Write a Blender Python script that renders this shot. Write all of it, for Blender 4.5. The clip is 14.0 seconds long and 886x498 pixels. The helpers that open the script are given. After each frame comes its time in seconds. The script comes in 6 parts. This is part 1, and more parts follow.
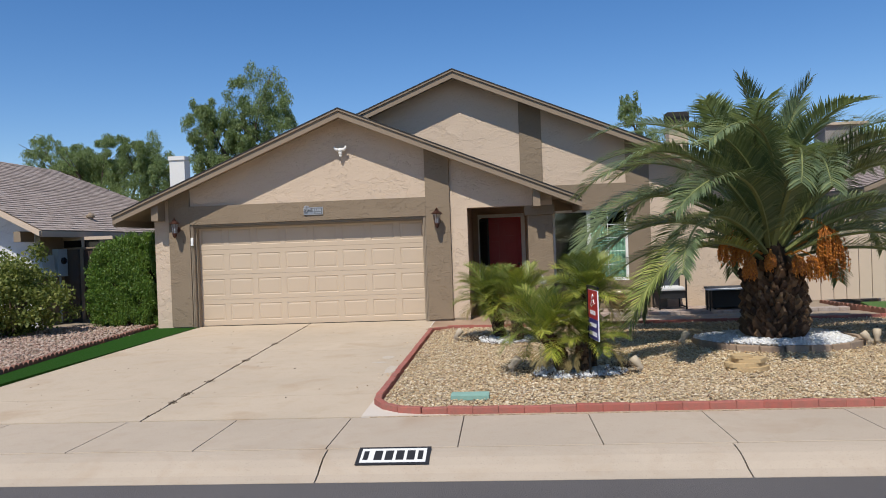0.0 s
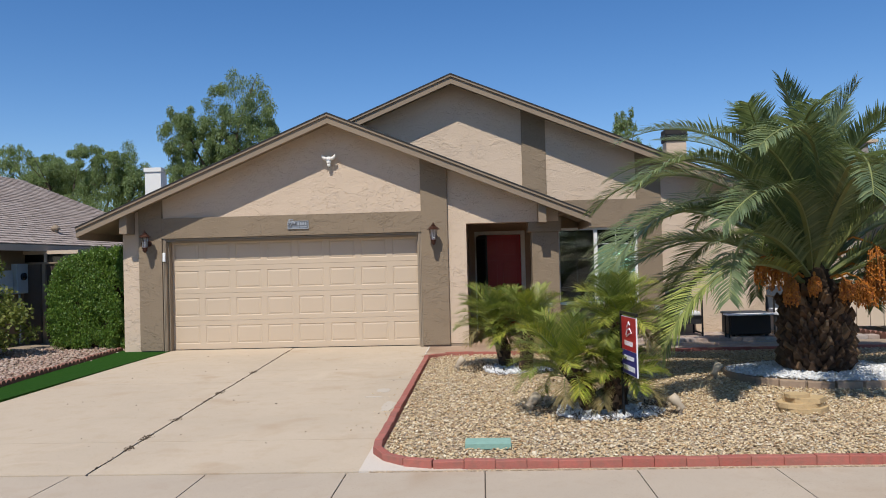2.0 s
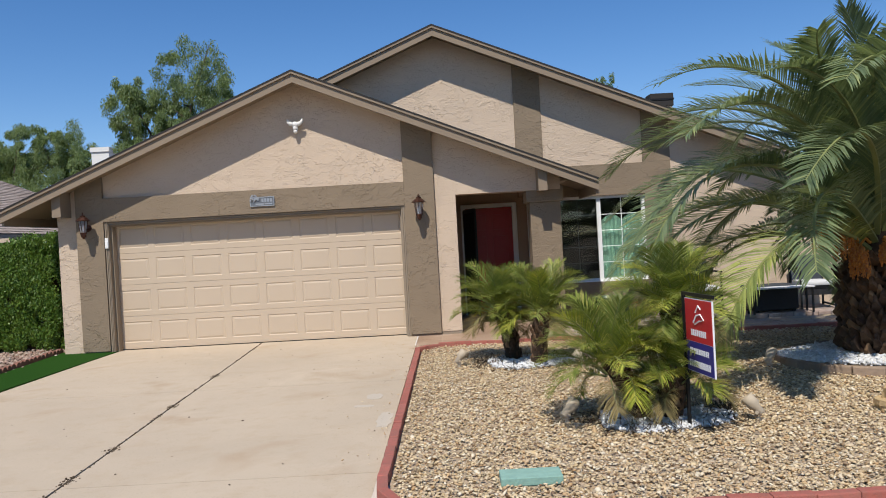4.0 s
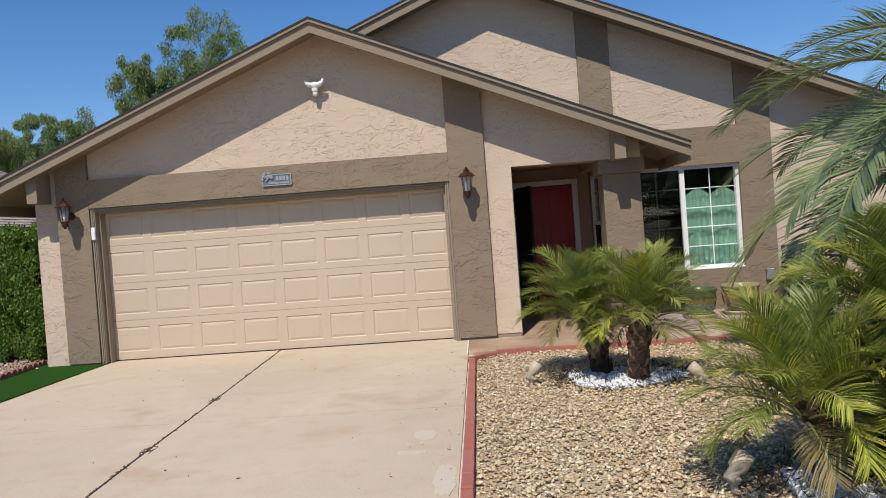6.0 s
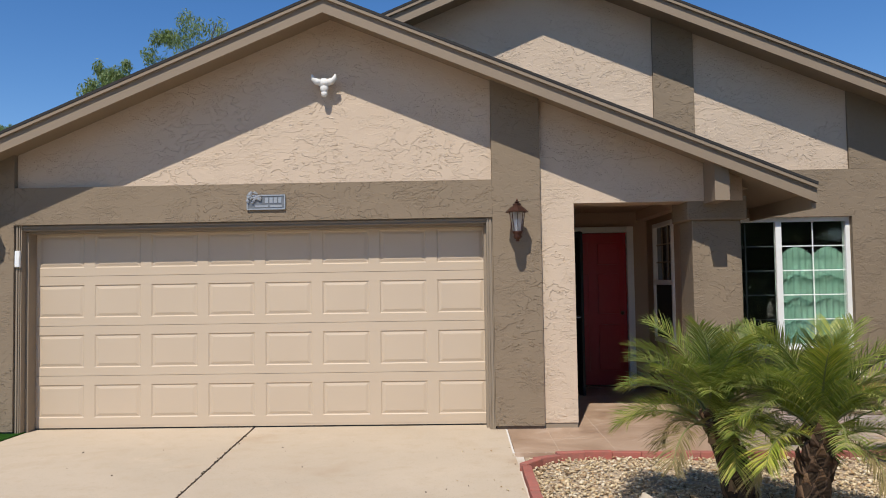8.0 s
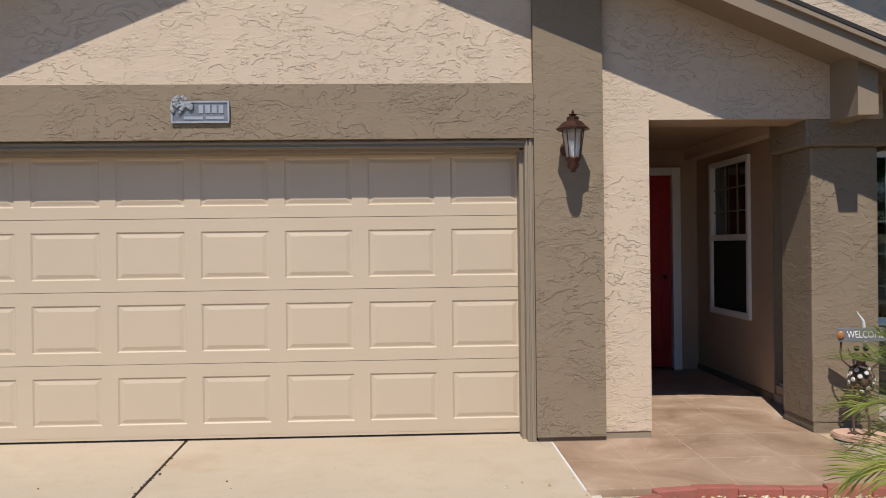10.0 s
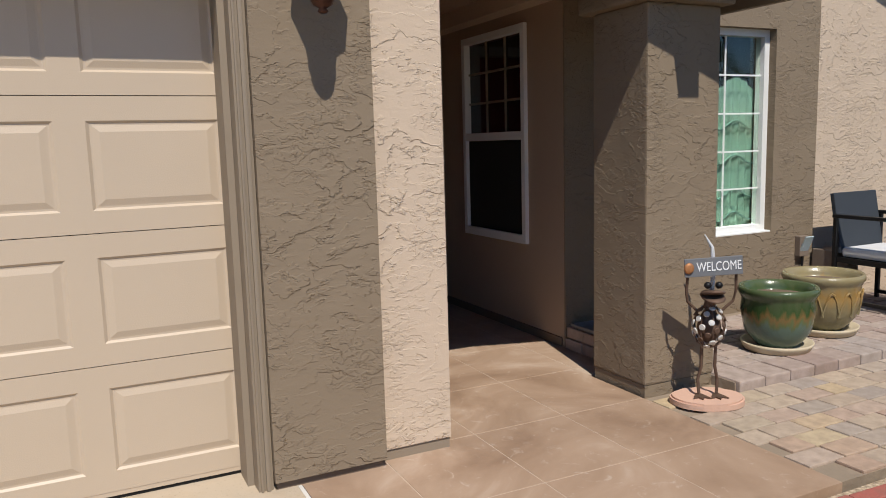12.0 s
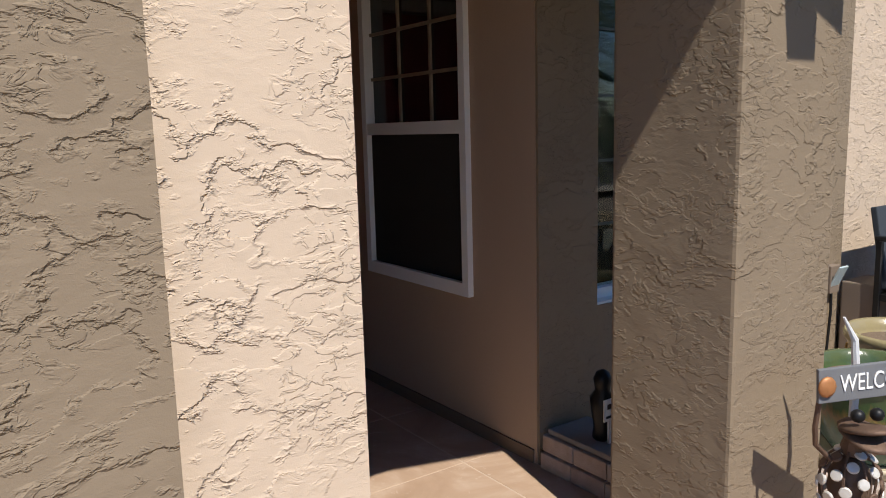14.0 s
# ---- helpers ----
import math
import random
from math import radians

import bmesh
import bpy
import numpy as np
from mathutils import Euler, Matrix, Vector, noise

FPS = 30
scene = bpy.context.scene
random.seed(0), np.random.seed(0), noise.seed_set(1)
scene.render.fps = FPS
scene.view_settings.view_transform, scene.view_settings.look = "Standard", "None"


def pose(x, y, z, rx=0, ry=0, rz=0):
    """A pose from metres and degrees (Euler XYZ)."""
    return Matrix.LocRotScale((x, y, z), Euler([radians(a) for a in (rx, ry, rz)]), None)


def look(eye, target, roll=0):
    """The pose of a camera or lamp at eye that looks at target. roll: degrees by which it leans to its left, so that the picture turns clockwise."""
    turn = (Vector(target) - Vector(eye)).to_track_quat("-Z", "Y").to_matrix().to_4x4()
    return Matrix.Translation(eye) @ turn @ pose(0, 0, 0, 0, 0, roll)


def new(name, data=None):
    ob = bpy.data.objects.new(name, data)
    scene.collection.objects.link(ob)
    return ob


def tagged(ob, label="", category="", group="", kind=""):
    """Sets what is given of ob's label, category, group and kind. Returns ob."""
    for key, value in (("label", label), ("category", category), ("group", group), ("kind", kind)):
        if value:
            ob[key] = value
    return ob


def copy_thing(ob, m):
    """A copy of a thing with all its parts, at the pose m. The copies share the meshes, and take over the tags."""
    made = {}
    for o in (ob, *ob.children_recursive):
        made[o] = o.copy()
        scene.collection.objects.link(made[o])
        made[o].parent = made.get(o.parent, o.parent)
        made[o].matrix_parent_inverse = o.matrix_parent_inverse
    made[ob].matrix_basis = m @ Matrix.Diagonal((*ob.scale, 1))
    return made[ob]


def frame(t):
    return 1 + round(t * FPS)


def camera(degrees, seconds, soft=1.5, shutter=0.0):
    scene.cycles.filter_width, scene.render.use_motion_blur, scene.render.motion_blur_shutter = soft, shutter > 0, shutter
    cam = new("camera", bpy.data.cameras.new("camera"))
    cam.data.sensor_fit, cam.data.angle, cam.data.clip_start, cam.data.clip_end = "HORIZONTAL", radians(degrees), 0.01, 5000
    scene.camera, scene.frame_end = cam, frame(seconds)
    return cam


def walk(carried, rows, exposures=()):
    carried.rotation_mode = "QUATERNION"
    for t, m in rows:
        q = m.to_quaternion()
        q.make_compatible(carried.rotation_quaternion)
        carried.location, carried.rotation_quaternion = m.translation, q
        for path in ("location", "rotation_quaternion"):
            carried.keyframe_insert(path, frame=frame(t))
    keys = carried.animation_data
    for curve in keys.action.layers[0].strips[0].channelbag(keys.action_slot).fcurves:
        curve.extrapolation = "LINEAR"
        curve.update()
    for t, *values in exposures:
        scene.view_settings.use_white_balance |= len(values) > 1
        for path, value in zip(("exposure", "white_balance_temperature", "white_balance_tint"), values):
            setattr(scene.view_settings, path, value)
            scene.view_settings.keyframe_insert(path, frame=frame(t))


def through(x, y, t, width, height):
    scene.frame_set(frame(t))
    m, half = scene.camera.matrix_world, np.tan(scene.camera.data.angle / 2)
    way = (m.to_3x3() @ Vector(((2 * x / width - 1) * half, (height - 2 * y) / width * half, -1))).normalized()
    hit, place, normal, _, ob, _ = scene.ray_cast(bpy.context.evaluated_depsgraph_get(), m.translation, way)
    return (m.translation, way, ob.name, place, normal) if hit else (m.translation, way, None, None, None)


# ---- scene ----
cam = camera(60.6, 14.0, 1.0)
PATH = [
    (0, (1.075, 0.3, 1.573), (0.923, 2.294, 1.556), -2.1),
    (0.5, (1.007, 0.414, 1.576), (0.863, 2.409, 1.575), -1.7),
    (1, (0.971, 0.748, 1.592), (0.841, 2.743, 1.607), -1.3),
    (1.5, (0.842, 1.126, 1.567), (0.724, 3.122, 1.593), -1.2),
    (2, (0.697, 1.525, 1.559), (0.596, 3.522, 1.592), -1.5),
    (2.5, (0.585, 1.927, 1.563), (0.521, 3.926, 1.59), -1.9),
    (2.7, (0.555, 2.09, 1.528), (0.501, 4.089, 1.558), -2.1),
    (4.8, (0.152, 4.111, 1.524), (0.144, 6.111, 1.475), -3.4),
    (5, (0.136, 4.358, 1.511), (0.104, 6.357, 1.467), -3.6),
    (5.5, (-0.016, 4.895, 1.466), (-0.087, 6.893, 1.424), -4.1),
    (6, (-0.08, 5.431, 1.421), (-0.173, 7.429, 1.383), -4.2),
    (6.5, (-0.259, 6.032, 1.405), (-0.348, 8.03, 1.376), -3.7),
    (7, (-0.362, 6.671, 1.361), (-0.422, 8.67, 1.344), -2.8),
    (7.5, (-0.511, 7.239, 1.424), (-0.557, 9.238, 1.436), -1.3),
    (8, (-0.723, 7.826, 1.478), (-0.77, 9.823, 1.564), -0.9),
    (8.2, (-0.772, 8.047, 1.455), (-0.821, 10.043, 1.563), -0.8),
    (10.3, (-1.332, 10.597, 1.364), (-1.184, 12.591, 1.326), -0.6),
    (10.5, (-1.375, 10.864, 1.352), (-1.159, 12.852, 1.293), -0.6),
    (11, (-1.353, 11.45, 1.322), (-0.965, 13.408, 1.192), -0.4),
    (11.5, (-1.213, 11.978, 1.339), (-0.508, 13.836, 1.117), -0.5),
    (12, (-1.042, 12.517, 1.376), (-0.175, 14.298, 1.103), -1.6),
    (12.5, (-0.898, 13.035, 1.367), (0.1, 14.737, 1.039), -2.4),
    (13, (-0.659, 13.495, 1.355), (0.416, 15.143, 1.0), -1.3),
    (13.5, (-0.456, 13.978, 1.4), (0.648, 15.614, 1.074), -1.4),
    (14, (-0.192, 14.368, 1.416), (0.939, 15.987, 1.104), -1.5),
]
walk(cam, [(t, look(eye, target, roll)) for t, eye, target, roll in PATH],
     exposures=[(0, 0.03), (5, 0.09), (8, 0.09), (10.5, 0.02), (11.5, 0.01), (12.5, 0.10), (13, 0.22), (13.5, 0.34), (14, 0.46)])

# ---- light ----
SUN_WAY = Vector((0.24, 1.0, -1.52)).normalized()
world = bpy.data.worlds.new("sky")
scene.world = world
world.use_nodes = True
wn = world.node_tree.nodes
sky = wn.new("ShaderNodeTexSky")
sky.sky_type, sky.sun_disc = "NISHITA", False
sky.sun_elevation = math.asin(-SUN_WAY.z)
sky.sun_rotation = math.atan2(-SUN_WAY.x, -SUN_WAY.y)
sky.altitude, sky.air_density, sky.dust_density, sky.ozone_density = 400, 1.0, 0.0, 2.5
clear = wn.new("ShaderNodeHueSaturation")
clear.inputs["Saturation"].default_value = 1.27
cool = wn.new("ShaderNodeMix")
cool.data_type, cool.blend_type = "RGBA", "MULTIPLY"
cool.inputs[0].default_value, cool.inputs[7].default_value = 1.0, (0.985, 0.97, 1.08, 1)
world.node_tree.links.new(sky.outputs["Color"], clear.inputs["Color"])
world.node_tree.links.new(clear.outputs["Color"], cool.inputs[6])
world.node_tree.links.new(cool.outputs[2], wn["Background"].inputs["Color"])
wn["Background"].inputs["Strength"].default_value = 0.106
sun = new("sun", bpy.data.lights.new("sun", "SUN"))
sun.data.energy, sun.data.angle, sun.data.color = 4.6, radians(0.53), (1.0, 0.945, 0.86)
sun.matrix_world = look((0, 0, 30), Vector((0, 0, 30)) + SUN_WAY)

# ---- materials ----
class Nodes:
    """A small helper that makes and links shader nodes."""

    def __init__(self, name):
        self.m = bpy.data.materials.new(name)
        self.m.use_nodes = True
        self.t = self.m.node_tree
        self.b = self.t.nodes["Principled BSDF"]
        self.pos = self.add("ShaderNodeNewGeometry").outputs["Position"]

    def add(self, kind, **values):
        n = self.t.nodes.new(kind)
        for k, v in values.items():
            n.inputs[k.replace("_", " ")].default_value = v
        return n

    def link(self, a, b):
        self.t.links.new(a, b)

    def noise(self, scale, detail=3.0, rough=0.55, distort=0.0, vector=None):
        n = self.add("ShaderNodeTexNoise", Scale=scale, Detail=detail, Roughness=rough, Distortion=distort)
        self.link(vector or self.pos, n.inputs["Vector"])
        return n.outputs["Fac"]

    def voronoi(self, scale, feature="F1", vector=None):
        n = self.add("ShaderNodeTexVoronoi", Scale=scale)
        n.feature = feature
        self.link(vector or self.pos, n.inputs["Vector"])
        return n.outputs["Distance"]

    def ramp(self, fac, stops):
        n = self.add("ShaderNodeValToRGB")
        e = n.color_ramp.elements
        while len(e) < len(stops):
            e.new(0.5)
        for el, (p, c) in zip(e, stops):
            el.position = p
            el.color = (*c, 1) if isinstance(c, tuple) else (c, c, c, 1)
        self.link(fac, n.inputs["Fac"])
        return n.outputs["Color"]

    def mix(self, fac, a, b, kind="MIX"):
        n = self.add("ShaderNodeMix")
        n.data_type, n.blend_type = "RGBA", kind
        for v, k in ((fac, 0), (a, 6), (b, 7)):
            if isinstance(v, bpy.types.NodeSocket):
                self.link(v, n.inputs[k])
            elif k == 0:
                n.inputs[k].default_value = v
            else:
                n.inputs[k].default_value = (*v, 1)
        return n.outputs[2]

    def math(self, op, a, b=0.0):
        n = self.add("ShaderNodeMath")
        n.operation = op
        for v, k in ((a, 0), (b, 1)):
            if isinstance(v, bpy.types.NodeSocket):
                self.link(v, n.inputs[k])
            else:
                n.inputs[k].default_value = v
        return n.outputs[0]

    def scaled(self, v):
        n = self.add("ShaderNodeMapping")
        n.inputs["Scale"].default_value = v
        self.link(self.pos, n.inputs["Vector"])
        return n.outputs["Vector"]

    def bump(self, height, distance, strength=1.0, under=None):
        n = self.add("ShaderNodeBump", Strength=strength, Distance=distance)
        self.link(height, n.inputs["Height"])
        if under is not None:
            self.link(under, n.inputs["Normal"])
        return n.outputs["Normal"]

    def done(self, color=None, rough=None, normal=None, **values):
        if color is not None:
            if isinstance(color, tuple):
                self.b.inputs["Base Color"].default_value = (*color, 1)
            else:
                self.link(color, self.b.inputs["Base Color"])
        if rough is not None:
            if isinstance(rough, float):
                self.b.inputs["Roughness"].default_value = rough
            else:
                self.link(rough, self.b.inputs["Roughness"])
        if normal is not None:
            self.link(normal, self.b.inputs["Normal"])
        for k, v in values.items():
            self.b.inputs[k.replace("_", " ")].default_value = v
        return self.m


def shade(c, k):
    return tuple(min(1.0, v * k) for v in c)


def plain(name, c, rough=0.6, vary=0.12, scale=6.0, bump=0.0006, bump_scale=120.0, metal=0.0, spec=0.4):
    """Painted, moulded or metal surfaces: a base colour with stains at two scales and fine relief."""
    n = Nodes(name)
    big, fine = n.noise(scale, 4), n.noise(bump_scale, 2)
    col = n.mix(big, shade(c, 1 - vary), shade(c, 1 + vary))
    col = n.mix(n.math("MULTIPLY", fine, 0.35), col, shade(c, 1 - 1.6 * vary))
    r = n.math("ADD", n.math("MULTIPLY", big, 0.18), rough - 0.09)
    return n.done(col, r, n.bump(fine, bump), Metallic=metal, Specular_IOR_Level=spec)


def stucco(name, c, relief=0.0052):
    """Skip-trowelled stucco: flat smears with ragged edges over a sandy coat, under paint."""
    n = Nodes(name)
    warp = n.noise(5.0, 3)
    stretched = n.scaled((1.0, 1.0, 1.75))
    a = n.noise(3.9, 6.0, 0.55, 0.2, stretched)
    grain = n.noise(23.0, 4.0, 0.62, 0.6, stretched)
    fade = n.ramp(n.noise(1.9, 3, 0.5, 0.4), [(0.40, 0.25), (0.58, 1.0)])
    ledge = n.math("ADD", n.ramp(a, [(0.430, 0.0), (0.444, 1.0)]), n.ramp(a, [(0.548, 0.0), (0.562, 1.0)]))
    ledge = n.math("MULTIPLY", ledge, fade)
    near_edge = n.math("MAXIMUM", n.ramp(a, [(0.395, 0.0), (0.437, 1.0), (0.475, 0.0)]), n.ramp(a, [(0.525, 0.0), (0.556, 1.0), (0.60, 0.0)]))
    rough_zone = n.math("MAXIMUM", n.math("MULTIPLY", near_edge, fade), n.ramp(n.noise(3.1, 3, 0.5, 0.6), [(0.50, 0.0), (0.60, 0.85)]))
    crumbs = n.math("MULTIPLY", n.ramp(grain, [(0.49, 0.0), (0.55, 1.0)]), rough_zone)
    sand = n.noise(420.0, 2)
    h = n.math("ADD", n.math("MULTIPLY", ledge, 0.80), n.math("MULTIPLY", crumbs, 0.52))
    h = n.math("ADD", h, n.math("ADD", n.math("MULTIPLY", sand, 0.07), n.math("MULTIPLY", n.noise(15.0, 4.0, 0.55, 0.2, stretched), 0.45)))
    stain = n.noise(0.9, 5)
    col = n.mix(stain, shade(c, 0.93), shade(c, 1.06))
    col = n.mix(n.math("MULTIPLY", warp, 0.3), col, shade(c, 0.9))
    return n.done(col, 0.88, n.bump(h, relief), Specular_IOR_Level=0.2)


def concrete(name, c, stains=0.25, joint_scale=0.5):
    n = Nodes(name)
    big, mid, fine = n.noise(joint_scale, 5, 0.6, 0.6), n.noise(4.5, 5, 0.65), n.noise(240.0, 2)
    col = n.mix(big, shade(c, 1 - 0.5 * stains), shade(c, 1 + 0.3 * stains))
    col = n.mix(n.ramp(mid, [(0.5, 0.0), (0.75, stains)]), col, (c[0] * 0.80, c[1] * 0.72, c[2] * 0.62))
    spots = n.ramp(n.noise(1.1, 3, 0.5, 0.4), [(0.59, 0.0), (0.72, 0.50)])
    col = n.mix(spots, col, (c[0] * 0.74, c[1] * 0.62, c[2] * 0.50))
    pale = n.ramp(n.noise(0.8, 6, 0.7, 1.0), [(0.58, 0.0), (0.70, 0.35)])
    col = n.mix(pale, col, shade(c, 1.22))
    col = n.mix(n.math("MULTIPLY", fine, 0.22), col, shade(c, 0.72))
    specks = n.ramp(n.noise(75.0, 3, 0.6), [(0.60, 0.0), (0.68, 0.45)])
    col = n.mix(specks, col, shade(c, 0.55))
    h = n.math("ADD", fine, n.math("MULTIPLY", mid, 1.5))
    return n.done(col, 0.85, n.bump(h, 0.0016), Specular_IOR_Level=0.25)


def pieces(name, stops, rough=0.8, bump=0.002, scale=60.0, island=False, spec=0.3):
    """Stones, bricks and pavers: a colour for each piece, mottled."""
    n = Nodes(name)
    if island:
        rnd = n.add("ShaderNodeNewGeometry").outputs["Random Per Island"]
    else:
        rnd = n.add("ShaderNodeObjectInfo").outputs["Random"]
    col = n.ramp(rnd, stops)
    mott = n.noise(scale * 0.35, 4)
    col = n.mix(n.ramp(mott, [(0.35, 0.35), (0.65, 0.0)]), col, (0.16, 0.12, 0.09))
    fine = n.noise(scale * 4, 2)
    h = n.math("ADD", n.noise(scale, 3), n.math("MULTIPLY", fine, 0.4))
    return n.done(col, rough, n.bump(h, bump), Specular_IOR_Level=spec)


def leaf(name, stops, through=0.28, rough=0.5, tones=None, glow=(0.30, 0.38, 0.05)):
    """Leaves: a shade for each leaf and each frond, and some light through the blade."""
    n = Nodes(name)
    rnd = n.add("ShaderNodeNewGeometry").outputs["Random Per Island"]
    col = n.ramp(rnd, stops)
    col = n.mix(n.math("MULTIPLY", n.noise(3.0, 3), 0.35), col, shade(stops[0][1], 0.7))
    if tones:
        col = n.mix(1.0, col, n.ramp(n.add("ShaderNodeObjectInfo").outputs["Random"], tones), "MULTIPLY")
    n.done(col, rough, None, Specular_IOR_Level=0.45)
    tr = n.add("ShaderNodeBsdfTranslucent")
    n.link(n.mix(0.5, col, glow), tr.inputs["Color"])
    mx = n.add("ShaderNodeMixShader")
    mx.inputs[0].default_value = through
    n.link(n.b.outputs[0], mx.inputs[1])
    n.link(tr.outputs[0], mx.inputs[2])
    n.link(mx.outputs[0], n.t.nodes["Material Output"].inputs["Surface"])
    return n.m


FROND_TONES = [(0.0, (0.68, 0.72, 0.70)), (0.35, (0.92, 0.94, 0.90)), (0.7, (1.1, 1.1, 1.0)), (0.88, (1.45, 1.35, 1.0)), (1.0, (1.75, 1.6, 0.9))]
TAN = (0.565, 0.445, 0.333)
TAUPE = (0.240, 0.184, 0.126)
M = dict(
    tan=stucco("tan_stucco", TAN),
    taupe=stucco("taupe_stucco", TAUPE),
    tan_smooth=plain("tan_paint", TAN, 0.8, 0.06, 2.0, 0.001, 90),
    # the wall tan darkened, with the porch's shade put into the colour
    porch_shade_tan=plain("tan_paint_in_porch_shade", (0.405, 0.300, 0.217), 0.8, 0.07, 2.0, 0.001, 90),
    trim=plain("taupe_trim_paint", (0.250, 0.190, 0.131), 0.7, 0.10, 3.0, 0.001, 70),
    jamb=plain("garage_jamb_paint", (0.262, 0.208, 0.150), 0.6, 0.10, 4.0),
    dark_trim=plain("brown_jamb_paint", (0.15, 0.108, 0.078), 0.6, 0.12, 4.0),
    garage=plain("tan_door_paint", (0.515, 0.41, 0.300), 0.48, 0.05, 1.5, 0.0005, 200),
    white=plain("white_vinyl", (0.78, 0.78, 0.76), 0.35, 0.05, 5.0),
    red_door=plain("red_door_paint", (0.34, 0.008, 0.013), 0.40, 0.08, 4.0),
    black=plain("black_metal", (0.012, 0.012, 0.013), 0.45, 0.2, 8.0, metal=0.3),
    bronze=plain("aged_copper_bronze", (0.085, 0.037, 0.025), 0.40, 0.35, 22.0, 0.0008, 150, metal=0.65),
    concrete=concrete("driveway_concrete", (0.52, 0.425, 0.315), 0.46),
    walk=concrete("sidewalk_concrete", (0.46, 0.38, 0.292), 0.36),
    joint=plain("dirty_joint", (0.09, 0.075, 0.06), 0.95, 0.3, 20.0),
    patch=concrete("patched_concrete", (0.60, 0.53, 0.45), 0.15),
    cement=concrete("worn_cement_smear", (0.545, 0.475, 0.385), 0.40),
    score=plain("scored_joint", (0.49, 0.375, 0.28), 0.8, 0.2, 12.0),
    caulk=plain("pale_joint", (0.66, 0.62, 0.56), 0.8, 0.15, 12.0),
    soil=plain("yard_soil", (0.30, 0.235, 0.17), 0.95, 0.3, 5.0, 0.004, 40),
    shingle_edge=plain("dark_roof_felt", (0.03, 0.027, 0.025), 0.9, 0.2, 9.0),
    glass_dark=plain("porch_window_glass", (0.01, 0.01, 0.011), 0.06, 0.2, 2.0, 0.0, 5, spec=0.5),
    # near-black: darkness of unlit rooms as colour, and the black screens and mesh
    blackout=plain("unlit_room_and_mesh_black", (0.02, 0.018, 0.016), 0.9, 0.3, 4.0),
)
asph = Nodes("asphalt")
agg = asph.voronoi(160.0)
acol = asph.mix(asph.noise(0.7, 5), (0.075, 0.068, 0.066), (0.125, 0.114, 0.110))
acol = asph.mix(asph.ramp(agg, [(0.0, 0.5), (0.35, 0.0)]), acol, (0.16, 0.15, 0.14))
M["asphalt"] = asph.done(acol, 0.9, asph.bump(asph.math("ADD", agg, asph.noise(90.0, 3)), 0.004))
flr = Nodes("stained_porch_concrete")
fb = flr.noise(1.6, 6, 0.62, 1.2)
fcol = flr.ramp(fb, [(0.28, (0.245, 0.158, 0.104)), (0.44, (0.325, 0.218, 0.146)), (0.58, (0.385, 0.268, 0.186)), (0.74, (0.49, 0.375, 0.285))])
fcol = flr.mix(flr.ramp(flr.noise(9.0, 5, 0.7, 2.0), [(0.60, 0.0), (0.72, 0.5)]), fcol, (0.56, 0.46, 0.38))
M["porch"] = flr.done(fcol, flr.ramp(fb, [(0.3, 0.42), (0.7, 0.62)]), flr.bump(flr.noise(70.0, 3), 0.0006), Specular_IOR_Level=0.35)
turf = Nodes("artificial_turf")
M["turf"] = turf.done(turf.mix(turf.noise(260.0, 2), (0.010, 0.044, 0.004), (0.030, 0.092, 0.012)), 0.95, turf.bump(turf.noise(400.0, 2), 0.006), Specular_IOR_Level=0.08)
M["gravel"] = pieces("tan_gravel", [(0.0, (0.20, 0.12, 0.065)), (0.15, (0.58, 0.44, 0.25)), (0.42, (0.76, 0.62, 0.40)), (0.62, (0.52, 0.33, 0.16)), (0.78, (0.84, 0.75, 0.57)), (0.92, (0.66, 0.50, 0.30)), (1.0, (0.36, 0.29, 0.21))], 0.75, 0.003, 90.0, True)
M["pink_gravel"] = pieces("rose_gravel", [(0.0, (0.22, 0.125, 0.09)), (0.3, (0.40, 0.275, 0.215)), (0.6, (0.49, 0.375, 0.30)), (0.85, (0.29, 0.19, 0.145)), (1.0, (0.56, 0.48, 0.40))], 0.8, 0.003, 90.0, True)
M["white_rock"] = pieces("white_marble_rock", [(0.0, (0.72, 0.73, 0.74)), (0.5, (0.82, 0.83, 0.83)), (1.0, (0.62, 0.63, 0.65))], 0.6, 0.003, 70.0, True)
M["red_brick"] = pieces("red_painted_brick", [(0.0, (0.36, 0.105, 0.08)), (0.5, (0.40, 0.13, 0.10)), (1.0, (0.34, 0.115, 0.09))], 0.75, 0.003, 55.0)
M["brown_brick"] = pieces("brown_scallop_brick", [(0.0, (0.19, 0.075, 0.05)), (0.5, (0.24, 0.10, 0.07)), (1.0, (0.16, 0.07, 0.05))], 0.85, 0.003, 55.0)
M["paver"] = pieces("mixed_paver", [(0.0, (0.39, 0.30, 0.23)), (0.25, (0.47, 0.37, 0.275)), (0.45, (0.36, 0.30, 0.255)), (0.65, (0.53, 0.41, 0.25)), (0.85, (0.42, 0.29, 0.22)), (1.0, (0.49, 0.41, 0.33))], 0.85, 0.003, 45.0)
M["rose_paver"] = pieces("rose_paver", [(0.0, (0.33, 0.245, 0.21)), (0.5, (0.42, 0.335, 0.285)), (1.0, (0.35, 0.31, 0.285))], 0.85, 0.003, 45.0)
M["shingle"] = pieces("weathered_shingle", [(0.0, (0.38, 0.31, 0.27)), (0.5, (0.45, 0.375, 0.33)), (1.0, (0.33, 0.27, 0.235))], 0.92, 0.004, 30.0, True)
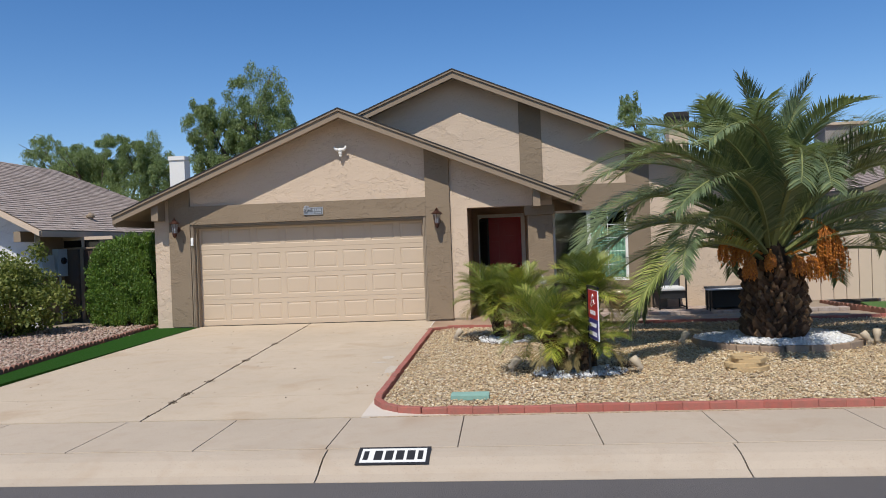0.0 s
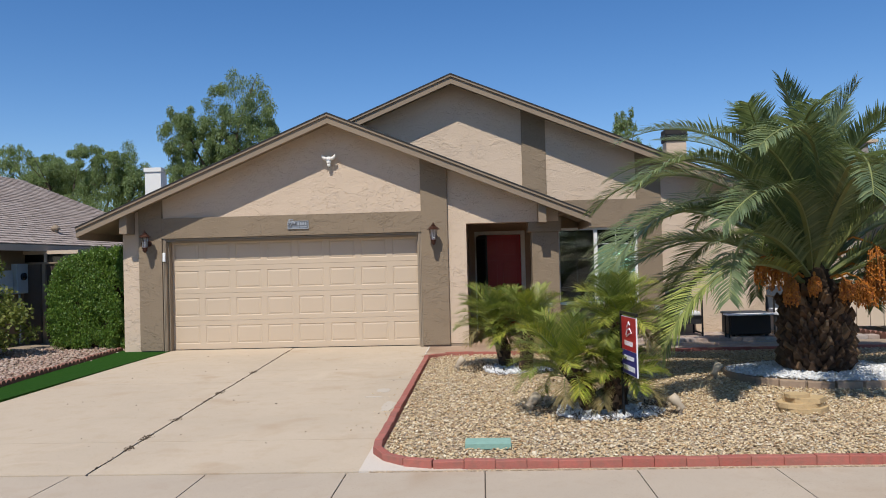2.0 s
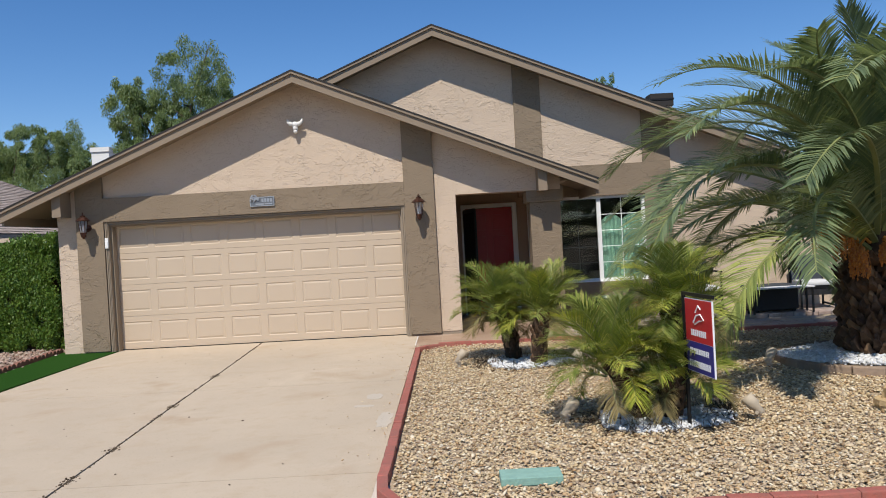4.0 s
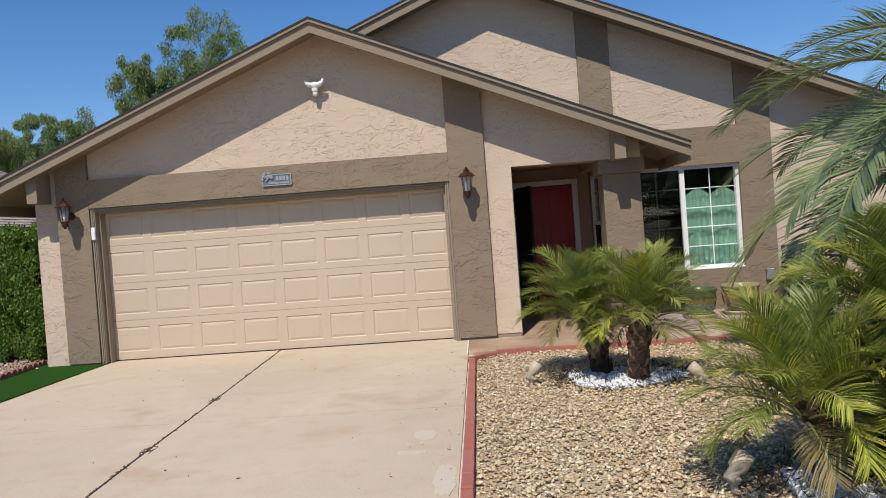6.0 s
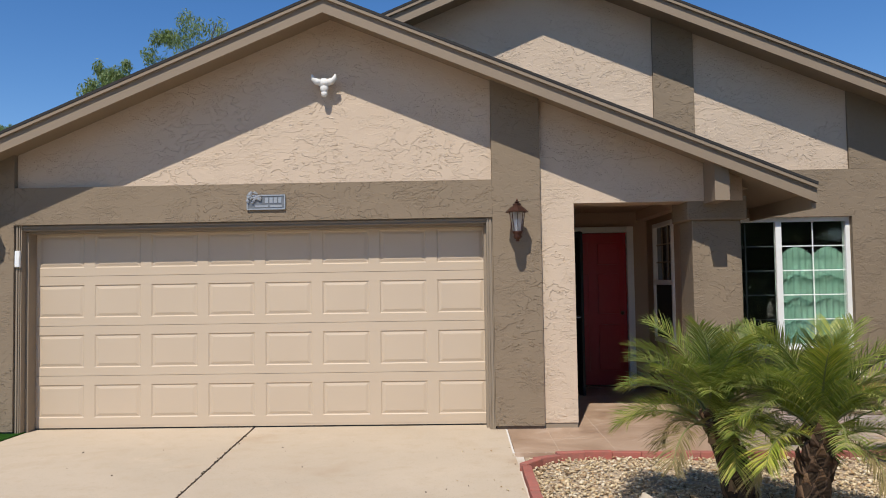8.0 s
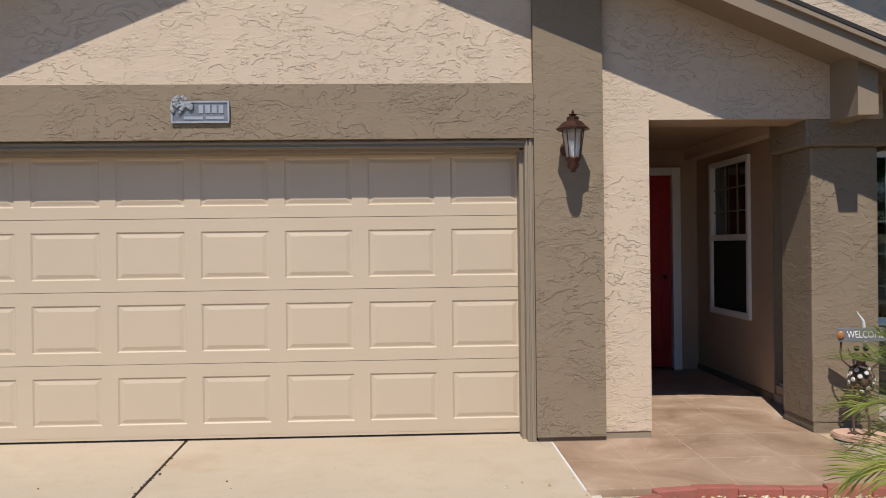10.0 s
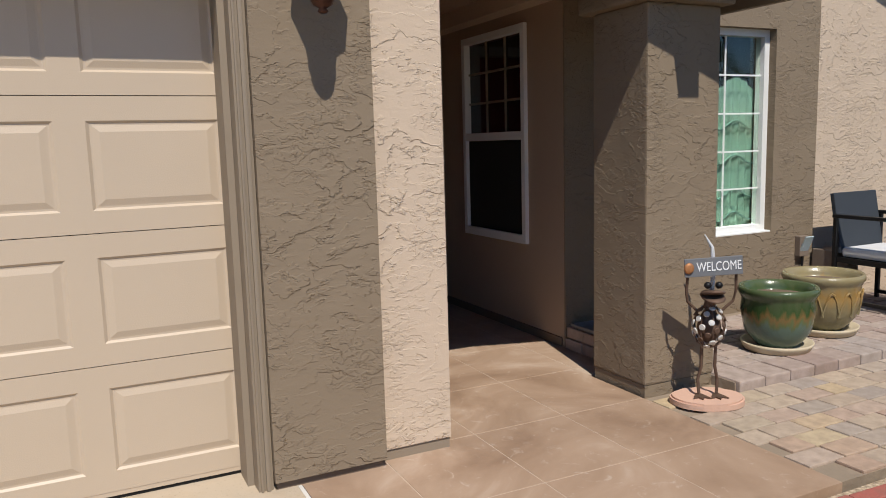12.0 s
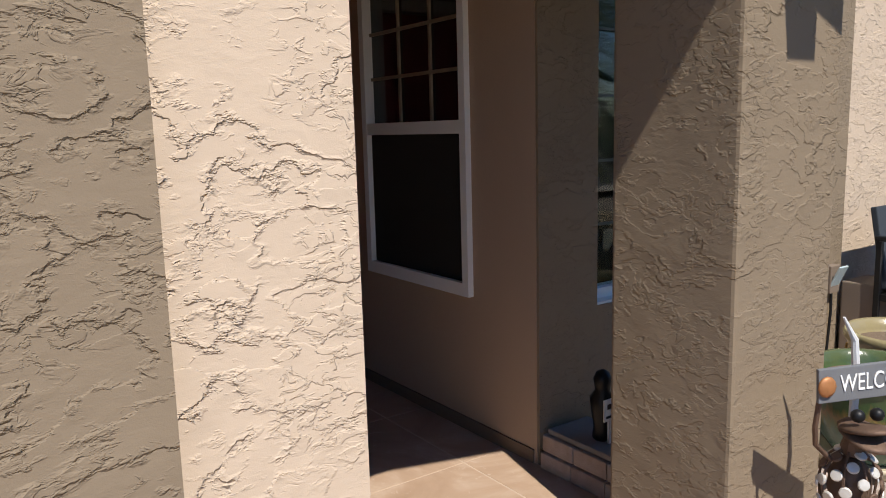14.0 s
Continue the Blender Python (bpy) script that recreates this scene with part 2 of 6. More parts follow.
M["palm"] = leaf("palm_leaf", [(0.0, (0.100, 0.138, 0.070)), (0.45, (0.168, 0.218, 0.112)), (0.8, (0.25, 0.305, 0.16)), (1.0, (0.36, 0.39, 0.17))], 0.28, 0.30, FROND_TONES, (0.28, 0.36, 0.08))
M["palm_small"] = leaf("pygmy_palm_leaf", [(0.0, (0.125, 0.175, 0.034)), (0.5, (0.25, 0.30, 0.060)), (0.85, (0.40, 0.40, 0.105)), (1.0, (0.48, 0.41, 0.14))], 0.30, 0.42, FROND_TONES)
M["dry_frond"] = leaf("dry_palm_leaf", [(0.0, (0.20, 0.145, 0.06)), (1.0, (0.33, 0.26, 0.11))], 0.2, 0.7)
M["rachis"] = plain("palm_rachis", (0.20, 0.22, 0.075), 0.5, 0.2, 10.0)
M["boot"] = pieces("palm_boot", [(0.0, (0.036, 0.018, 0.010)), (0.45, (0.078, 0.040, 0.020)), (0.8, (0.14, 0.075, 0.036)), (1.0, (0.24, 0.145, 0.075))], 0.9, 0.006, 40.0)
M["fibre"] = plain("palm_fibre", (0.045, 0.027, 0.015), 0.95, 0.4, 30.0, 0.006, 90)
M["fruit"] = pieces("orange_dates", [(0.0, (0.42, 0.13, 0.012)), (0.5, (0.58, 0.21, 0.02)), (1.0, (0.33, 0.08, 0.012))], 0.5, 0.001, 90.0, True)
M["tree_leaf"] = leaf("tree_leaf", [(0.0, (0.115, 0.175, 0.070)), (0.5, (0.21, 0.285, 0.115)), (1.0, (0.32, 0.39, 0.165))], 0.45, 0.5)
M["ivy"] = leaf("ivy_leaf", [(0.0, (0.045, 0.105, 0.012)), (0.5, (0.105, 0.20, 0.025)), (1.0, (0.20, 0.29, 0.05))], 0.3, 0.45)
M["shrub_leaf"] = leaf("shrub_leaf", [(0.0, (0.065, 0.095, 0.018)), (0.5, (0.155, 0.185, 0.036)), (1.0, (0.30, 0.30, 0.075))], 0.3, 0.6)
M["bark"] = plain("bark", (0.14, 0.10, 0.07), 0.95, 0.3, 14.0, 0.008, 60)
gl = Nodes("window_glass")
gl.done((0.72, 0.84, 0.79), 0.02, None, Transmission_Weight=1.0, IOR=1.45)
M["glass"] = gl.m
M["curtain"] = plain("pale_green_curtain", (0.165, 0.27, 0.215), 0.9, 0.08, 3.0)
M["curtain_hem"] = plain("dark_green_hem", (0.10, 0.20, 0.17), 0.9, 0.1, 3.0)
M["bone"] = plain("bleached_bone", (0.72, 0.70, 0.66), 0.7, 0.08, 18.0, 0.002, 70)
M["pewter"] = plain("pewter_plaque", (0.21, 0.215, 0.22), 0.42, 0.3, 25.0, 0.001, 120, metal=0.5)
M["silver"] = plain("bright_pewter", (0.40, 0.41, 0.42), 0.4, 0.15, 25.0, metal=0.5)
M["cream"] = plain("cream_plastic", (0.46, 0.38, 0.28), 0.6, 0.2, 15.0)
M["sign_red"] = plain("red_sign_print", (0.52, 0.022, 0.030), 0.4, 0.04, 3.0)
M["sign_blue"] = plain("blue_sign_print", (0.035, 0.030, 0.20), 0.4, 0.04, 3.0)
M["sign_white"] = plain("white_sign_print", (0.80, 0.80, 0.80), 0.45, 0.03, 3.0)
M["ink"] = plain("black_paint", (0.02, 0.02, 0.022), 0.7, 0.2, 12.0)
M["paint_white"] = plain("worn_white_paint", (0.72, 0.71, 0.68), 0.75, 0.12, 30.0)
M["teal_board"] = plain("weathered_teal_board", (0.24, 0.40, 0.33), 0.85, 0.25, 14.0, 0.003, 60)
M["flag"] = plain("tan_flagstone", (0.50, 0.36, 0.19), 0.9, 0.25, 9.0, 0.006, 40)
M["pink_stone"] = plain("salmon_stone", (0.60, 0.38, 0.28), 0.85, 0.12, 8.0, 0.002, 60)
M["terracotta_tray"] = plain("cream_saucer", (0.56, 0.47, 0.33), 0.6, 0.15, 12.0)
M["potting"] = plain("potting_mix", (0.17, 0.12, 0.08), 0.95, 0.45, 45.0, 0.008, 80)
M["rust"] = plain("rusted_iron", (0.16, 0.10, 0.07), 0.65, 0.35, 40.0, 0.001, 150, metal=0.5)
M["cap_light"] = plain("pale_bottle_cap", (0.66, 0.63, 0.58), 0.4, 0.2, 60.0, metal=0.3)
M["slate_sign"] = plain("grey_sign_board", (0.16, 0.165, 0.175), 0.6, 0.15, 20.0)
M["wicker"] = plain("black_wicker", (0.016, 0.016, 0.018), 0.6, 0.3, 60.0, 0.003, 140)
M["cushion"] = plain("pale_grey_cushion", (0.62, 0.62, 0.62), 0.9, 0.08, 8.0, 0.001, 200)
M["slate_fabric"] = plain("charcoal_fabric", (0.035, 0.042, 0.052), 0.85, 0.15, 12.0, 0.001, 300)
M["utility"] = plain("taupe_metal_box", (0.20, 0.155, 0.12), 0.55, 0.12, 6.0)
M["pale_box"] = plain("pale_blue_device", (0.42, 0.50, 0.52), 0.5, 0.08, 9.0)
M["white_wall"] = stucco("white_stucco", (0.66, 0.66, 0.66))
M["beige_wall"] = stucco("beige_stucco", (0.52, 0.43, 0.33))
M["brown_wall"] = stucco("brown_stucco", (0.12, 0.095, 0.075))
M["grass"] = plain("lawn_grass", (0.06, 0.13, 0.025), 0.9, 0.3, 8.0, 0.01, 60)
pot = Nodes("green_glazed_pot")
pz = pot.add("ShaderNodeSeparateXYZ")
pot.link(pot.pos, pz.inputs[0])
drip = pot.math("ADD", pz.outputs[2], pot.math("MULTIPLY", pot.noise(26.0, 3, 0.5, 0.0, pot.scaled((1, 1, 0.22))), 0.16))
pcol = pot.ramp(drip, [(0.14, (0.085, 0.130, 0.105)), (0.30, (0.095, 0.145, 0.110)), (0.33, (0.10, 0.125, 0.05)), (0.37, (0.17, 0.105, 0.035)), (0.41, (0.035, 0.075, 0.022)), (0.52, (0.075, 0.10, 0.045))])
M["pot_green"] = pot.done(pcol, 0.22, pot.bump(pot.noise(35.0, 3), 0.002), Specular_IOR_Level=0.5)
pot = Nodes("ochre_glazed_pot")
pz = pot.add("ShaderNodeSeparateXYZ")
pot.link(pot.pos, pz.inputs[0])
drip = pot.math("ADD", pz.outputs[2], pot.math("MULTIPLY", pot.noise(24.0, 3, 0.5, 0.0, pot.scaled((1, 1, 0.25))), 0.14))
pcol = pot.ramp(drip, [(0.14, (0.15, 0.145, 0.085)), (0.30, (0.24, 0.195, 0.10)), (0.40, (0.34, 0.205, 0.065)), (0.48, (0.26, 0.215, 0.115))])
M["pot_ochre"] = pot.done(pcol, 0.25, pot.bump(pot.noise(35.0, 3), 0.002), Specular_IOR_Level=0.5)
gb = Nodes("gravel_bed")
gv = gb.add("ShaderNodeTexVoronoi", Scale=42.0)
gb.link(gb.pos, gv.inputs["Vector"])
gcol = gb.mix(0.75, (0.40, 0.31, 0.215), gb.ramp(gb.math("FRACT", gb.math("MULTIPLY", gb.noise(42.0, 0), 7.0)), [(0.0, (0.30, 0.21, 0.13)), (0.5, (0.55, 0.44, 0.31)), (1.0, (0.42, 0.31, 0.20))]))
gcol = gb.mix(gb.ramp(gv.outputs["Distance"], [(0.35, 0.0), (0.75, 0.45)]), gcol, (0.20, 0.145, 0.095))
M["gravel_bed"] = gb.done(gcol, 0.9, gb.bump(gb.math("MULTIPLY", gv.outputs["Distance"], -1.0), 0.012))
M["dark_wood"] = plain("dark_stained_wood", (0.055, 0.035, 0.026), 0.7, 0.25, 14.0)
M["ring_stone"] = pieces("edging_stone", [(0.0, (0.26, 0.185, 0.13)), (0.6, (0.36, 0.265, 0.19)), (1.0, (0.30, 0.235, 0.18))], 0.85, 0.003, 40.0)
M["debris"] = plain("dry_debris", (0.085, 0.060, 0.038), 0.95, 0.4, 60.0)
M["grey_block"] = plain("grey_block", (0.24, 0.22, 0.20), 0.85, 0.15, 5.0, 0.002)

# ---- building helpers ----
def link_mesh(name, me, material, parent=None):
    me.materials.clear()
    me.materials.append(material)
    ob = new(name, me)
    ob.parent = parent
    return ob


def part(name, bm, material, parent=None, label="", smooth=False):
    """One bmesh as one object under its thing."""
    me = bpy.data.meshes.new(name)
    bmesh.ops.recalc_face_normals(bm, faces=bm.faces)
    bm.to_mesh(me)
    bm.free()
    if smooth:
        me.shade_smooth()
    ob = link_mesh(name, me, material, parent)
    if label:
        ob["label"] = label
    return ob


def thing(name, label, category, at=(0, 0, 0), group="", kind=""):
    ob = new(name)
    ob.empty_display_size = 0.1
    ob.matrix_basis = pose(*at)
    return tagged(ob, label, category, group, kind)


def box(bm, x0, x1, y0, y1, z0, z1, bevel=0.0):
    made = bmesh.ops.create_cube(bm, size=1, matrix=Matrix.LocRotScale(((x0 + x1) / 2, (y0 + y1) / 2, (z0 + z1) / 2), None, (x1 - x0, y1 - y0, z1 - z0)))
    if bevel:
        edges = list({e for v in made["verts"] for e in v.link_edges})
        bmesh.ops.bevel(bm, geom=edges, offset=bevel, segments=2, affect="EDGES", profile=0.6)
    return bm


def boxed(*a, bevel=0.0):
    return box(bmesh.new(), *a, bevel=bevel)


def prism(bm, outline, y0, y1):
    """A slab with an outline in x, z between two depths."""
    f = [bm.verts.new((x, y0, z)) for x, z in outline]
    b = [bm.verts.new((x, y1, z)) for x, z in outline]
    bm.faces.new(f)
    bm.faces.new(b[::-1])
    for i in range(len(f)):
        j = (i + 1) % len(f)
        bm.faces.new((f[j], f[i], b[i], b[j]))
    return bm


def slab(bm, outline, z0, z1):
    """A flat plate with an outline in x, y."""
    lo = [bm.verts.new((x, y, z0)) for x, y in outline]
    hi = [bm.verts.new((x, y, z1)) for x, y in outline]
    bm.faces.new(hi)
    bm.faces.new(lo[::-1])
    for i in range(len(lo)):
        j = (i + 1) % len(lo)
        bm.faces.new((lo[i], lo[j], hi[j], hi[i]))
    return bm


def lathe(bm, profile, steps=24, at=(0, 0, 0)):
    """A turned form from (radius, height) pairs."""
    rings = []
    for r, z in profile:
        rings.append([bm.verts.new((at[0] + r * math.cos(2 * math.pi * k / steps), at[1] + r * math.sin(2 * math.pi * k / steps), at[2] + z)) for k in range(steps)])
    for a, b in zip(rings, rings[1:]):
        for k in range(steps):
            bm.faces.new((a[k], a[(k + 1) % steps], b[(k + 1) % steps], b[k]))
    bm.faces.new(rings[0][::-1])
    bm.faces.new(rings[-1])
    return bm


def tube(bm, points, radius, steps=6):
    """A bent rod through points; radius a number or one for each point."""
    pts = [Vector(p) for p in points]
    radii = radius if isinstance(radius, (list, tuple)) else [radius] * len(pts)
    rings = []
    for i, p in enumerate(pts):
        way = (pts[min(i + 1, len(pts) - 1)] - pts[max(i - 1, 0)]).normalized()
        side = way.cross(Vector((0.31, 0.2, 0.93)))
        if side.length < 0.05:
            side = way.cross(Vector((1, 0, 0)))
        side.normalize()
        up = side.cross(way)
        rings.append([bm.verts.new(p + radii[i] * (side * math.cos(2 * math.pi * k / steps) + up * math.sin(2 * math.pi * k / steps))) for k in range(steps)])
    for a, b in zip(rings, rings[1:]):
        for k in range(steps):
            bm.faces.new((a[k], a[(k + 1) % steps], b[(k + 1) % steps], b[k]))
    bm.faces.new(rings[0][::-1])
    bm.faces.new(rings[-1])
    return bm


# ---- ground ----
STREET, KERB_FOOT, KERB_TOP, WALK_BACK = -0.17, 5.83, 6.27, 7.32
bm = bmesh.new()
for x0, x1, y0, y1 in ((-400, 400, -400, -14), (-400, 400, 25, 900), (-400, -14, -14, 25), (14, 400, -14, 25), (-14, 14, -14, 25)):
    bm.faces.new([bm.verts.new((x, y, STREET - 0.03)) for x, y in ((x0, y0), (x1, y0), (x1, y1), (x0, y1))])
bmesh.ops.remove_doubles(bm, verts=bm.verts, dist=0.001)
ground = part("ground", bm, M["soil"])
tagged(ground, "dry tan desert ground reaching the horizon", "ground", kind="structure")
road = part("road", boxed(-60, 60, -9, KERB_FOOT, STREET - 0.02, STREET), M["asphalt"])
tagged(road, "dark grey worn asphalt street beside the kerb", "road", kind="structure")

# rolled kerb: one profile, cut at the joints
kerb = thing("kerb", "pale rolled concrete kerb with dark joints along street", "kerb", kind="structure")
cuts = [-30, -24, -18.0, -12.0, -8.6, -5.6, -0.36, 2.80, 6.2, 9.3, 12.4, 18, 24, 30]
prof = [(5.795, STREET + 0.004), (KERB_FOOT, STREET + 0.012), (5.90, STREET + 0.03), (5.98, -0.105), (6.08, -0.072), (6.18, -0.056), (KERB_TOP, -0.05)]
for a, b in zip(cuts, cuts[1:]):
    bm = bmesh.new()
    rows = [[bm.verts.new((x, y, z)) for y, z in prof] + [bm.verts.new((x, KERB_TOP, -0.25)), bm.verts.new((x, 5.795, -0.25))] for x in (a + 0.006, b - 0.006)]
    for i in range(len(rows[0])):
        j = (i + 1) % len(rows[0])
        bm.faces.new((rows[0][i], rows[1][i], rows[1][j], rows[0][j]))
    bm.faces.new(rows[0])
    bm.faces.new(rows[1][::-1])
    part("kerb_stone", bm, M["walk"], kerb)
part("kerb_bed", boxed(-30, 30, 5.80, 6.26, -0.24, -0.19), M["joint"], kerb)

pavement = thing("pavement", "pale concrete sidewalk slabs with dark cracked joints", "sidewalk", kind="structure")
cuts = [-30, -21, -15, -10, -7.6, -5.1, -3.75, -2.56, -1.48, -0.38, 0.68, 1.82, 2.84, 4.08, 5.2, 6.4, 7.6, 8.9, 12, 17, 23, 30]
for a, b in zip(cuts, cuts[1:]):
    part("slab", boxed(a + 0.004, b - 0.004, KERB_TOP + 0.003, WALK_BACK, -0.20, -0.042, bevel=0.005), M["walk"], pavement)
part("joint_bed", boxed(-30, 30, KERB_TOP + 0.01, WALK_BACK, -0.2, -0.056), M["joint"], pavement)

# driveway: four slabs with a long centre crack
DRIVE_R = -0.29
driveway = thing("driveway", "wide pale tan concrete driveway with stained centre joint", "driveway", kind="structure")


def drive_slab(outline, material):
    bm = bmesh.new()
    n = len(outline)
    lo = [bm.verts.new((x, y, -0.2)) for x, y in outline]
    hi = [bm.verts.new((x, y, -0.035 * max(0.0, (15.0 - y) / 7.7) ** 1.5)) for x, y in outline]
    bm.faces.new(hi)
    for i in range(n):
        j = (i + 1) % n
        bm.faces.new((lo[i], lo[j], hi[j], hi[i]))
    return part("slab", bm, material, driveway)


def centre(y):
    return -2.43 - 0.054 * (y - 7.3)


for lo, hi in ((WALK_BACK + 0.008, 8.37), (8.378, 11.7), (11.708, 15.80)):
    ys = [lo + (hi - lo) * k / 4 for k in range(5)]
    wl = [-5.20 - (0.35 * max(0.0, (8.3 - y)) if y < 8.3 else 0.0) for y in ys]
    wr = [DRIVE_R + 0.0 for y in ys]
    wob = [0.006 * math.sin(5.1 * y) + 0.004 * math.sin(13 * y) for y in ys]
    drive_slab([(x, y) for x, y in zip(wl, ys)][::-1] + [(centre(y) - 0.011 + w, y) for y, w in zip(ys, wob)], M["concrete"])
    drive_slab([(centre(y) + 0.009 + 0.6 * w, y) for y, w in zip(ys, wob)][::-1] + [(x, y) for x, y in zip(wr, ys)], M["concrete"])
part("joint_bed", boxed(-5.2, DRIVE_R, WALK_BACK + 0.01, 15.6, -0.22, -0.055), M["joint"], driveway)
pr = random.Random(31)
for px, py, sx, sy, z in ((-0.372, 9.87, 0.072, 0.29, -0.0162), (-0.56, 10.87, 0.085, 0.13, -0.0118), (-0.62, 10.45, 0.10, 0.05, -0.0138)):
    outline = []
    for k in range(28):
        a = 6.283 * k / 28
        q = (abs(math.cos(a)) ** 3 + abs(math.sin(a)) ** 3) ** (-1 / 3) * pr.uniform(0.84, 1.06)
        outline.append((px + sx * q * math.cos(a), py + sy * q * math.sin(a)))
    part("pale_patch", slab(bmesh.new(), outline, -0.03, z), M["cement"], driveway, "pale cement smear")

part("corner_slab", slab(bmesh.new(), [(DRIVE_R + 0.001, 7.33), (0.55, 7.33), (0.25, 7.44), (0.0, 7.60), (-0.14, 7.82), (-0.215, 8.15), (-0.215, 14.4), (DRIVE_R + 0.001, 14.4)], -0.2, -0.030), M["patch"], driveway, "pale cement strip beside the brick edging")

yard = part("yard", slab(bmesh.new(), [(DRIVE_R + 0.08, WALK_BACK), (9.5, WALK_BACK), (9.5, 14.39), (DRIVE_R + 0.08, 14.39)], -0.2, -0.036), M["gravel_bed"])
tagged(yard, "bare tan soil under the front yard gravel", "yard", kind="structure")
side_yard = part("side_yard", slab(bmesh.new(), [(-16, WALK_BACK), (-5.9, WALK_BACK), (-6.2, 20), (-16, 20)], -0.2, -0.03), M["soil"])
tagged(side_yard, "bare soil under rose gravel beside the driveway", "yard", kind="structure")
bm = bmesh.new()
slab(bm, [(-5.66, 8.2), (-5.20, 8.2), (-5.20, 15.6), (-6.22, 15.75), (-5.95, 12.0)], -0.18, 0.012)
turf_strip = part("turf_strip", bm, M["turf"])
tagged(turf_strip, "narrow strip of green artificial turf along the driveway", "turf", kind="structure")

# porch floor: stained concrete with scored joints
porch = thing("porch_floor", "brown stained concrete porch floor with scored squares", "floor", kind="structure")
xs = [-0.29, 0.10, 0.59, 1.10, 1.62]
ys = [14.40, 14.98, 15.58, 16.2, 16.85, 17.5, 18.45]
for i in range(4):
    for j in range(6):
        y1 = ys[j + 1] - 0.003
        part("square", boxed(xs[i] + 0.0028, xs[i + 1] - 0.0028, ys[j] + 0.0028, y1, -0.2, 0.0, bevel=0.002), M["porch"], porch)
for j in range(3, 6):
    part("square", boxed(1.626, 1.90, ys[j] + 0.003, ys[j + 1] - 0.003, -0.2, 0.0, bevel=0.002), M["porch"], porch)
part("joint_bed", boxed(-0.28, 1.615, 14.41, 18.45, -0.2, -0.0015), M["score"], porch)
part("joint_bed", boxed(1.616, 1.88, 16.06, 18.45, -0.2, -0.0015), M["score"], porch)
part("edge_joint", boxed(-0.307, -0.291, 14.40, 15.45, -0.1, 0.002), M["caulk"], porch, "white mortar edge joint")

# ---- the house ----
DARK_Y, LIGHT_Y, BACK_Y, DOOR_Y, FASCIA_Y = 15.44, 15.50, 15.80, 15.695, 15.06
RIDGE_X, RIDGE_Z, PITCH = -2.03, 4.29, 0.414
RIDGE2_X, RIDGE2_Z, FASCIA2_Y, WALL2_Y = 0.185, 5.20, 16.22, 16.66


def roof1(x):
    return RIDGE_Z - PITCH * abs(x - RIDGE_X)


def roof2(x):
    return RIDGE2_Z - PITCH * abs(x - RIDGE2_X)


house = thing("house", "single-storey tan stucco house with taupe trim and two gables", "house")
UNDER = 0.10


def wall_piece(name, x0, x1, z0, top, y, material, under=UNDER, back=BACK_Y):
    """A piece of gable wall between x0 and x1, from z0 up to a level or to the roof."""
    bm = bmesh.new()
    if callable(top):
        ridge = RIDGE_X if top is roof1 else RIDGE2_X
        xs = [x1] + ([ridge] if x0 < ridge < x1 else []) + [x0]
        outline = [(x0, z0), (x1, z0)] + [(x, top(x) - under) for x in xs]
    else:
        outline = [(x0, z0), (x1, z0), (x1, top), (x0, top)]
    prism(bm, outline, y, back)
    return part(name, bm, material, house)


wall_piece("wall", -6.05, -5.722, -0.1, roof1, LIGHT_Y, M["tan"])
wall_piece("pilaster", -5.72, -5.28, 0.03, roof1, DARK_Y, M["taupe"])
wall_piece("band", -5.278, -0.402, 2.12, 2.50, DARK_Y, M["taupe"])
wall_piece("gable_wall", -5.278, -0.402, 2.502, roof1, LIGHT_Y, M["tan"])
wall_piece("pilaster", -0.40, 0.085, 0.035, roof1, DARK_Y, M["taupe"])
wall_piece("wall", 0.087, 0.425, 0.05, roof1, LIGHT_Y, M["tan"])
wall_piece("header", 0.425, 2.12, 2.25, roof1, LIGHT_Y, M["tan"])
wall_piece("wall_foot", 0.087, 0.421, -0.1, 0.048, LIGHT_Y + 0.008, M["jamb"])
wall_piece("pilaster_foot", -0.39, 0.080, -0.1, 0.033, DARK_Y + 0.02, M["dark_trim"])
wall_piece("pilaster_foot", -5.71, -5.29, -0.1, 0.028, DARK_Y + 0.02, M["dark_trim"])
part("side_wall", boxed(-6.05, -5.85, BACK_Y, 22.3, -0.1, 2.55), M["tan"], house)
# porch walls and ceiling carry part of their shade in a darker tan
part("garage_inner_wall", boxed(0.10, 0.425, BACK_Y, 18.45, -0.1, 2.9), M["porch_shade_tan"], house)
part("porch_back_wall", boxed(0.425, 0.55, 18.40, 18.6, -0.1, 2.9), M["porch_shade_tan"], house)
part("porch_back_wall", boxed(1.66, 1.92, 18.40, 18.6, -0.1, 2.9), M["porch_shade_tan"], house)
part("porch_back_wall", boxed(0.55, 1.66, 18.40, 18.6, 2.16, 2.9), M["porch_shade_tan"], house)
part("porch_ceiling", boxed(0.42, 2.4, BACK_Y, 18.45, 2.40, 2.50), M["porch_shade_tan"], house)
part("ceiling_edge", boxed(0.427, 2.10, LIGHT_Y + 0.02, BACK_Y + 0.02, 2.247, 2.30), M["porch_shade_tan"], house)
